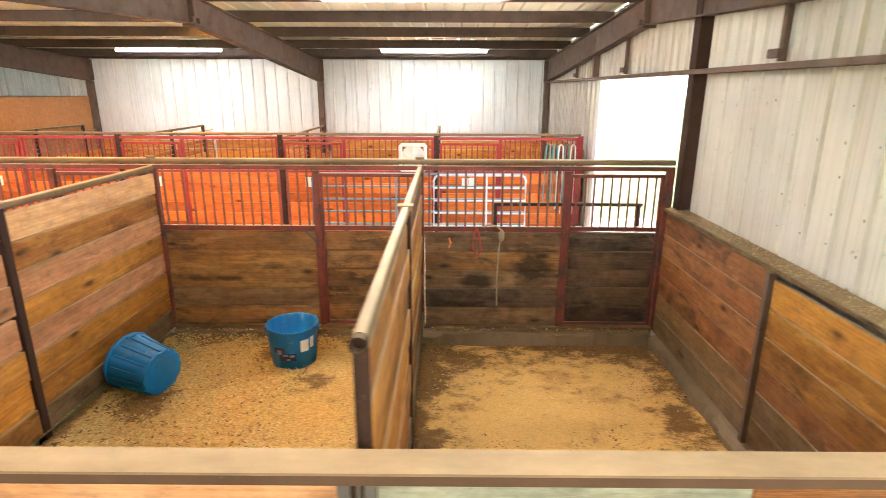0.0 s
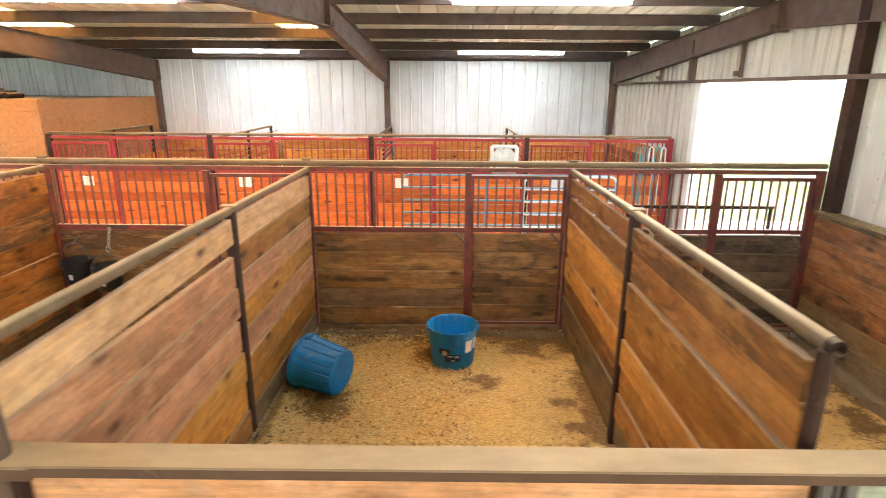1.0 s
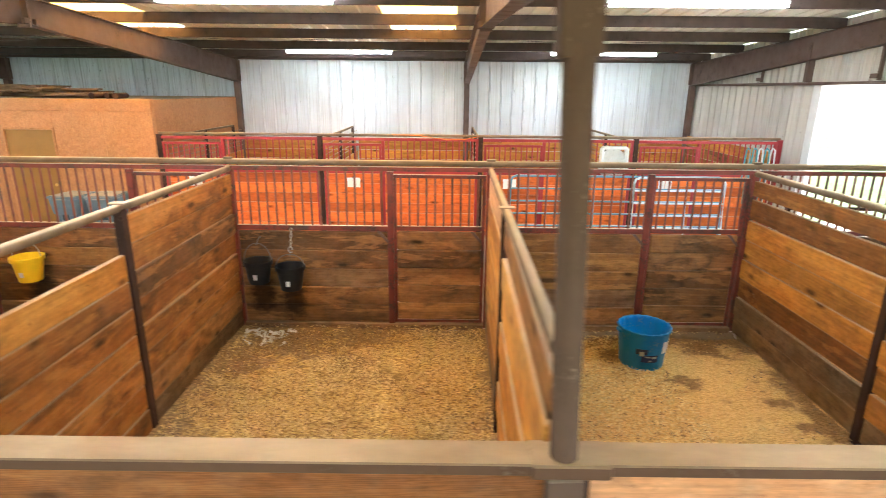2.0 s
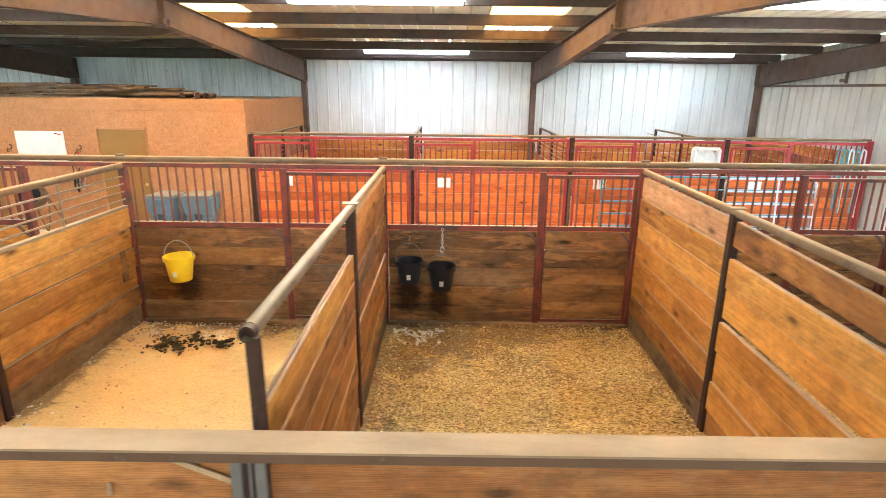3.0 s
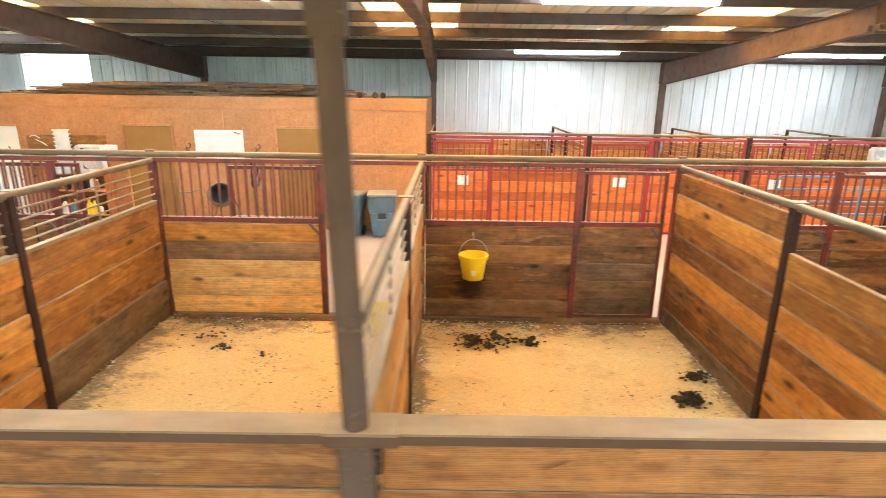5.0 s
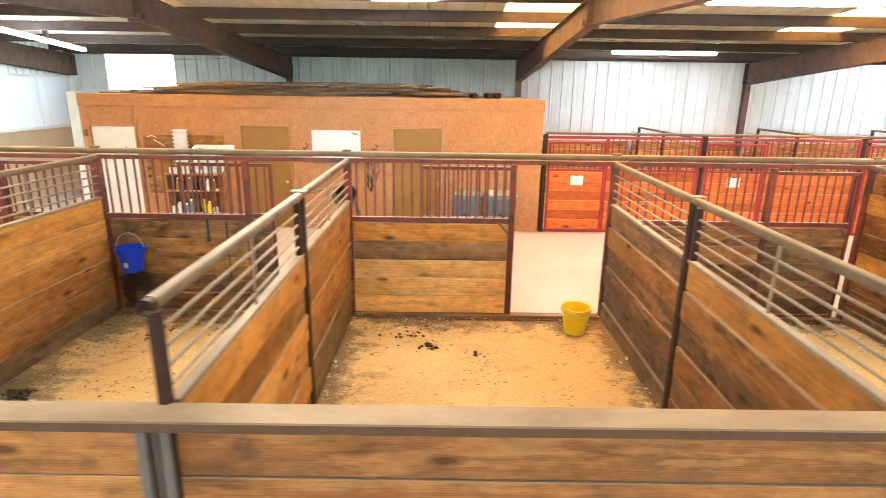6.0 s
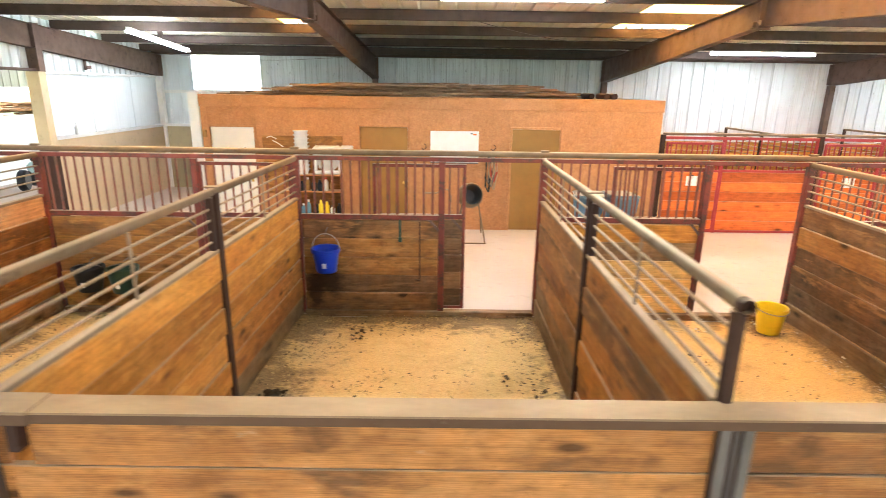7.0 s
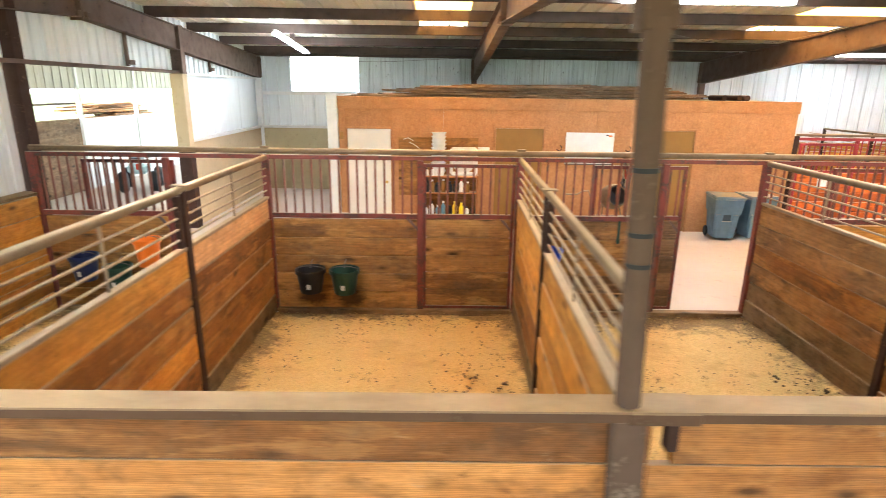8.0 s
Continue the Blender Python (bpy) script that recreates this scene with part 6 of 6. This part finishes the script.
def wheelie_bin(x, y, turn, label):
    """A wheeled bin: tapered body, wider collar, raised side panels, a catch bar and a dusty overhanging lid."""
    b = thing("wheelie_bin", (x, y, 0), label, "bin", "wheeled bins")
    base = pose(x, y, 0, 0, 0, turn)
    body = part("body", frustum(M_GREYBIN, (0.19, -0.20, 0.22, 0.04), (0.25, -0.29, 0.28, 0.82), 0.03), b, base)
    for sx in (-1, 1):
        part("side_panel", box_mesh(M_GREYBIN, 0.105, 0.030, 0.46, 0.010), body, base @ pose(0.135 * sx, -0.232, 0.29, 6.6, 4.4 * sx, 0))
    # proud plate in a dark tone, the painted shade of a pocket
    part("pocket", box_mesh(M_BINSHADE, 0.14, 0.014, 0.12, 0.004), body, base @ pose(0, -0.247, 0.455, 6.6, 0, 0), "dark plate standing in for the shade of a recessed pocket")
    part("catch_bar", rod_mesh(M_WIRE, 0.008, 0.17, 8), body, base @ pose(0, -0.258, 0.39))
    part("collar", frustum(M_GREYBIN, (0.240, -0.274, 0.262, 0.52), (0.264, -0.306, 0.292, 0.82), 0.012), b, base)
    lid = part("lid", frustum(M_BINLID, (0.285, -0.345, 0.31, 0.822), (0.275, -0.33, 0.30, 0.868), 0.016), b, base, "dust-covered lid")
    part("lid_grip", box_mesh(M_BINLID, 0.22, 0.03, 0.022, 0.006), lid, base @ pose(0, -0.325, 0.806))
    part("handle", curve_mesh(M_BLACK, [(-0.2, 0.3, 0.82), (-0.2, 0.36, 0.82), (0.2, 0.36, 0.82), (0.2, 0.3, 0.82)], 0.014, 8), b, base)
    for sx in (-1, 1):
        wheel = part("wheel", lathe_mesh(M_BLACK, [(0.05, -0.02), (0.09, -0.02), (0.10, -0.01), (0.10, 0.01), (0.09, 0.02), (0.05, 0.02)], 20), b, base @ pose(0.21 * sx, 0.21, 0.10, 0, 90, 0))
        part("hub", lathe_mesh(M_GREYBIN, [(0.012, -0.016), (0.048, -0.016), (0.048, 0.016), (0.012, 0.016)], 16), wheel, base @ pose(0.21 * sx, 0.21, 0.10, 0, 90, 0))
    return b


wheelie_bin(-10.90, 10.66, -8, "blue-grey wheeled bin with a dusty lid")
wheelie_bin(-10.28, 10.72, 4, "blue-grey wheeled bin beside the first one")

shelf = thing("shelf_unit", (-16.2, 11.0, 0), "orange-brown wooden shelf unit full of bottles", "shelf")
for x in (-16.76, -15.66):
    bar(shelf, "side", M_SHELF, "z", 0, 1.13, x, 11.0, (0.24, 0.03))
for z in (0.30, 0.78, 1.10):
    bar(shelf, "shelf", M_SHELF, "x", -16.745, -15.675, 11.0, z, (0.24, 0.025))
# darker wood than the shelves: the shadow inside the unit is in its colour
bar(shelf, "back", M_UMBER, "x", -16.745, -15.675, 11.13, 0.6, (0.012, 1.0))


def bottle(x, y, z, r, h, mat, cap, label):
    b = thing("bottle", (x, y, z), label, "bottle", "bottles on the shelf")
    part("body", lathe_mesh(mat, [(r * 0.9, 0), (r, 0.01), (r, h * 0.68), (r * 0.45, h * 0.82), (r * 0.42, h * 0.88), (0.004, h * 0.88)], 14), b, (x, y, z))
    part("cap", lathe_mesh(cap, [(r * 0.5, h * 0.87), (r * 0.5, h), (0.004, h)], 12), b, (x, y, z))


rng = random.Random(4)
PALETTE = [(M_WHITE, M_BLACK, "white plastic bottle"), (M_GATE, M_WHITE, "light blue spray bottle"), (M_YELLOW, M_YELLOW, "yellow plastic jug"), (M_WHITE, M_REDROPE, "white bottle with a red cap"), (M_BLACK, M_BLACK, "black bottle"), (M_BROWNDOOR, M_WHITE, "brown bottle")]
for z, picks in ((0.313, (0, 0, 1, 1, 4, 2, 2, 0, 4)), (0.793, (4, 5, 4, 5, 4, 4, 3, 5)), (1.113, (0, 3))):
    for k, q in enumerate(picks):
        mat, cap, text = PALETTE[q]
        x = -16.66 + 0.115 * k + rng.uniform(-0.01, 0.01)
        bottle(x, 10.96 + rng.uniform(-0.03, 0.04), z, rng.uniform(0.038, 0.054), rng.uniform(0.18, 0.31) if z < 1.0 else 0.15, mat, cap, text + " on the wooden shelf")
box_fan(-15.93, 11.0, 1.39, 0.48, "white plastic fan standing on the shelf")
boards = thing("pegboard", (-16.4, 11.13, 1.3), "brown board fixed behind the shelf", "board")
part("panel", box_mesh(M_TAN, 1.56, 0.015, 1.14, 0.003), boards, (-16.43, 11.14, 1.26))
stack = thing("bucket_stack", (-16.42, 11.0, 1.12), "tall stack of nested white tubs on the shelf", "tub stack")
for k in range(11):
    part("tub", lathe_mesh(M_WHITE, [(0.10, 0.0), (0.13, 0.09), (0.145, 0.092), (0.145, 0.105), (0.125, 0.10), (0.095, 0.012), (0.004, 0.012)], 20), stack, (-16.42, 10.99, 1.115 + 0.072 * k))
solo("carton", box_mesh(M_WHITE, 0.22, 0.16, 0.12, 0.006), (-15.55, 11.02, 1.60), "small white carton on a wall bracket", "box")
solo("wall_bracket", box_mesh(M_SHELF, 0.26, 0.22, 0.02, 0.003), (-15.55, 11.03, 1.53), "small wooden bracket shelf", "shelf")
hose = thing("hose_hanger", (-17.0, 11.1, 1.7), "coiled white cord and hook on the brown board", "cord")
part("cord", curve_mesh(M_WHITE, [(-0.12, 0, 0.05), (-0.02, -0.02, 0.08), (0.08, -0.02, 0.03), (0.0, -0.02, 0.0), (0.12, -0.02, -0.06), (0.2, -0.02, -0.12)], 0.008, 6), hose, (-17.0, 11.11, 1.74))
lever = thing("door_latch", (-17.55, 11.1, 1.55), "dark iron latch handle on the white door", "latch")
part("lever", curve_mesh(M_BLACK, [(0, 0.03, 0), (0, -0.03, 0), (-0.04, -0.04, 0.1)], 0.012, 6), lever, (-17.5, 11.12, 1.50))
solo("switch_box", box_mesh(M_BROWNDOOR, 0.07, 0.05, 0.14, 0.006), (-18.31, 11.12, 1.85), "small brown switch box beside the white door", "switch")

# old lumber on the room's roof
rng = random.Random(9)
for k in range(84):
    l = rng.uniform(1.8, 4.4)
    tier = k // 13
    half = 3.0 - 0.34 * tier
    x = -14.15 + rng.uniform(-half, half) * 0.8
    y = rng.uniform(11.45, 12.9)
    solo("lumber_board", box_mesh(rng.choice((M_LUMBER, M_LUMBER, M_GRIME)), round(l, 1), 0.19, 0.030, 0.003), pose(x, y, 2.602 + 0.036 * tier + rng.uniform(0, 0.012), rng.uniform(-2, 2), rng.uniform(-0.9, 0.9), rng.uniform(-6, 6)), "weathered board in the pile on the room's roof", "board", "lumber on the roof")
for x, z in ((-10.78, 2.642), (-10.48, 2.642), (-10.32, 2.642)):
    solo("pipe_offcut", lathe_mesh(M_POST, [(0.050, 0), (0.056, 0), (0.056, 0.5), (0.048, 0.5), (0.046, 0.01)], 16), pose(x, 11.5, z, -90, 0, 6), "short dark pipe offcut on the room's roof", "pipe", "pipe offcuts")

# cables slung between rafters
for k, (x0, x1, y, z, sag) in enumerate(((-13.2, -9.42, 10.23, 3.86, 0.30), (-15.52, -9.42, 12.9, 3.62, 0.14), (-3.35, 0.9, 11.8, 3.74, 0.03), (-9.42, -5.5, 11.8, 3.74, 0.03), (-21.2, -15.6, 15.4, 3.52, 0.10))):
    solo("cable", curve_mesh(M_GALV if k != 1 else M_BLACK, arc(15, lambda t: (x0 + (x1 - x0) * t, y, z - sag * 4 * t * (1 - t) + 0.02 * math.sin(9 * t))), 0.0045, 5), Matrix(), "thin cable sagging between the roof frames", "cable", "roof cables")

# ---- outside the west doorway ----
lean = thing("outer_shed", (-26, 15, 0), "open shed side with ribbed metal over a white panel wall", "shed", kind="structure")
# tan sheet colour carries the shade under the shed roof
sheets(lean, M_WALLEAST, 6.0, 24.0, 2.62, 3.9, -26.0, "y")
for y in (12.0, 15.38, 18.2, 21.6):
    bar(lean, "post", M_WHITE, "z", -0.1, 3.9, -26.0, y, (0.10, 0.10))
bar(lean, "panel", M_WHITE, "y", 15.5, 24.0, -26.02, 0.90, (0.05, 1.9))
bar(lean, "panel", M_LUMBER, "y", 9.5, 15.3, -26.02, 0.92, (0.05, 1.9))
bar(lean, "rail", M_FRAME, "y", 9.5, 15.3, -26.05, 2.25, (0.04, 0.05))
bar(lean, "roof", M_ROOF, "y", 2.0, 24.0, -23.75, 3.95, (4.7, 0.03))
rng = random.Random(3)
for k in range(30):
    l = rng.uniform(1.4, 3.2)
    # dark wood, since the shade on this stack is put into its colour
    solo("lumber_board", box_mesh(M_FRONT, round(l, 1), 0.2, 0.05, 0.003), pose(-27.6 + rng.uniform(-0.3, 0.3), 19.6 + rng.uniform(-1.2, 1.2), 1.62 + 0.055 * (k // 3), 0, rng.uniform(-1, 1), 90 + rng.uniform(-7, 7)), "board in a stack outside the shed", "board", "outside lumber stack")
pallet = thing("pallet_stand", (-27.6, 19.6, -0.3), "timber stand under the outside lumber stack", "stand")
for y in (18.4, 19.6, 20.8):
    bar(pallet, "block", M_LUMBER, "z", -0.3, 1.6, -27.6, y, (0.2, 0.7))
solo("yellow_crate", box_mesh(M_YELLOW, 0.3, 0.3, 0.22, 0.02), pose(-22.1, 11.9, 0.09, 0, 0, 12), "small yellow plastic crate on the apron", "crate")

M_ICE = plain("pale_teal_plastic", (0.42, 0.62, 0.66), 0.35, vary=0.15)
quad = thing("utility_quad", (-24.6, 15.4, -0.03), "pale teal utility quad with a red tail light outside the doorway", "vehicle")
part("tail_light", box_mesh(M_REDROPE, 0.10, 0.06, 0.16, 0.02), quad, pose(-24.38, 14.86, 0.66, 0, 0, 20), "red tail light")
part("body", box_mesh(M_ICE, 0.5, 1.2, 0.28, 0.09), quad, pose(-24.6, 15.4, 0.60, 0, 0, 20))
part("seat", box_mesh(M_BLACK, 0.3, 0.6, 0.14, 0.05), quad, pose(-24.62, 15.3, 0.80, 0, 0, 20))
part("rack", box_mesh(M_GALV, 0.6, 0.4, 0.04, 0.01), quad, pose(-24.75, 15.85, 0.82, 0, 0, 20))
part("handlebar", curve_mesh(M_BLACK, [(-0.35, 0, 0), (0, 0, -0.05), (0.35, 0, 0)], 0.018, 8), quad, pose(-24.7, 15.7, 1.02, 0, 0, 20))
part("stem", rod_mesh(M_BLACK, 0.025, 0.3), quad, pose(-24.7, 15.7, 0.88, 0, 90, 0))
for dx, dy in ((-0.38, 0.45), (0.38, 0.45), (-0.38, -0.45), (0.38, -0.45)):
    wheel = part("wheel", lathe_mesh(M_BLACK, [(0.10, -0.1), (0.24, -0.1), (0.28, -0.06), (0.28, 0.06), (0.24, 0.1), (0.10, 0.1)], 24), quad, pose(-24.6, 15.4, 0.25, 0, 0, 20) @ pose(dx, dy, 0, 0, 90, 0))
    part("rim", lathe_mesh(M_GALV, [(0.01, -0.07), (0.12, -0.09), (0.12, 0.09), (0.01, 0.07)], 18), wheel, pose(-24.6, 15.4, 0.25, 0, 0, 20) @ pose(dx, dy, 0, 0, 90, 0))
solo("spray_bottle", lathe_mesh(M_WHITE, [(0.04, 0), (0.045, 0.02), (0.045, 0.14), (0.015, 0.19), (0.02, 0.24), (0.004, 0.25)], 14), (-21.27, 11.9, 1.73), "white spray bottle on the wall ledge", "bottle")

solo("extension_cord", curve_mesh(M_ORANGEP, [(-4.9, 0, 0.05), (-4.4, -0.03, 0.045), (-4.1, -0.05, 0.0), (-3.82, -0.055, -0.03), (-3.5, -0.05, -0.02), (-3.25, -0.03, 0.03)], 0.007, 6), (0, 11.17, 1.93), "orange extension cord draped along the far stall front", "cord")


# rusty screw heads on the east wall
def wall_screws(x, y0, y1, zs, seed):
    rng = np.random.default_rng(seed)
    vs, fs = [], []
    y = y0
    while y < y1:
        for z in zs:
            if rng.uniform() < 0.8:
                w, h = rng.uniform(0.004, 0.007), rng.uniform(0.006, 0.016)
                yy, zz = y + rng.uniform(-0.006, 0.006), z + rng.uniform(-0.02, 0.02)
                b = len(vs)
                vs += [(x, yy - w, zz - h), (x, yy + w, zz - h * 0.8), (x, yy + w * 0.8, zz + h * 0.6), (x, yy - w * 0.8, zz + h * 0.6),
                       (x - 0.006, yy, zz + h * 0.3)]
                fs += [(b, b + 1, b + 4), (b + 1, b + 2, b + 4), (b + 2, b + 3, b + 4), (b + 3, b, b + 4)]
        y += 0.305
    me = bpy.data.meshes.new("wall_screws")
    me.from_pydata(vs, [], fs)
    me.materials.append(M_POST)
    solo("wall_screws", me, Matrix(), "rusty screw heads in rows on the ribbed end wall", "screws", kind="stuff")


wall_screws(EAST - 0.004, 2.17, 6.85, [0.3 + 0.24 * k for k in range(11)], 3)

# loose scraps on the outer wall
solo("wood_splinter", box_mesh(M_LATH, 0.25, 0.012, 0.026, 0.003), pose(-6.535, 2.136, 1.39, 0, 23.4, 0), "greyish split lath nailed slantwise to the outer planks", "lath")
solo("wooden_peg", box_mesh(M_LUMBER, 0.016, 0.014, 0.06, 0.004), pose(-6.91, 2.136, 1.295, 0, 4, 0), "short pale wooden peg on the outer planks", "peg")
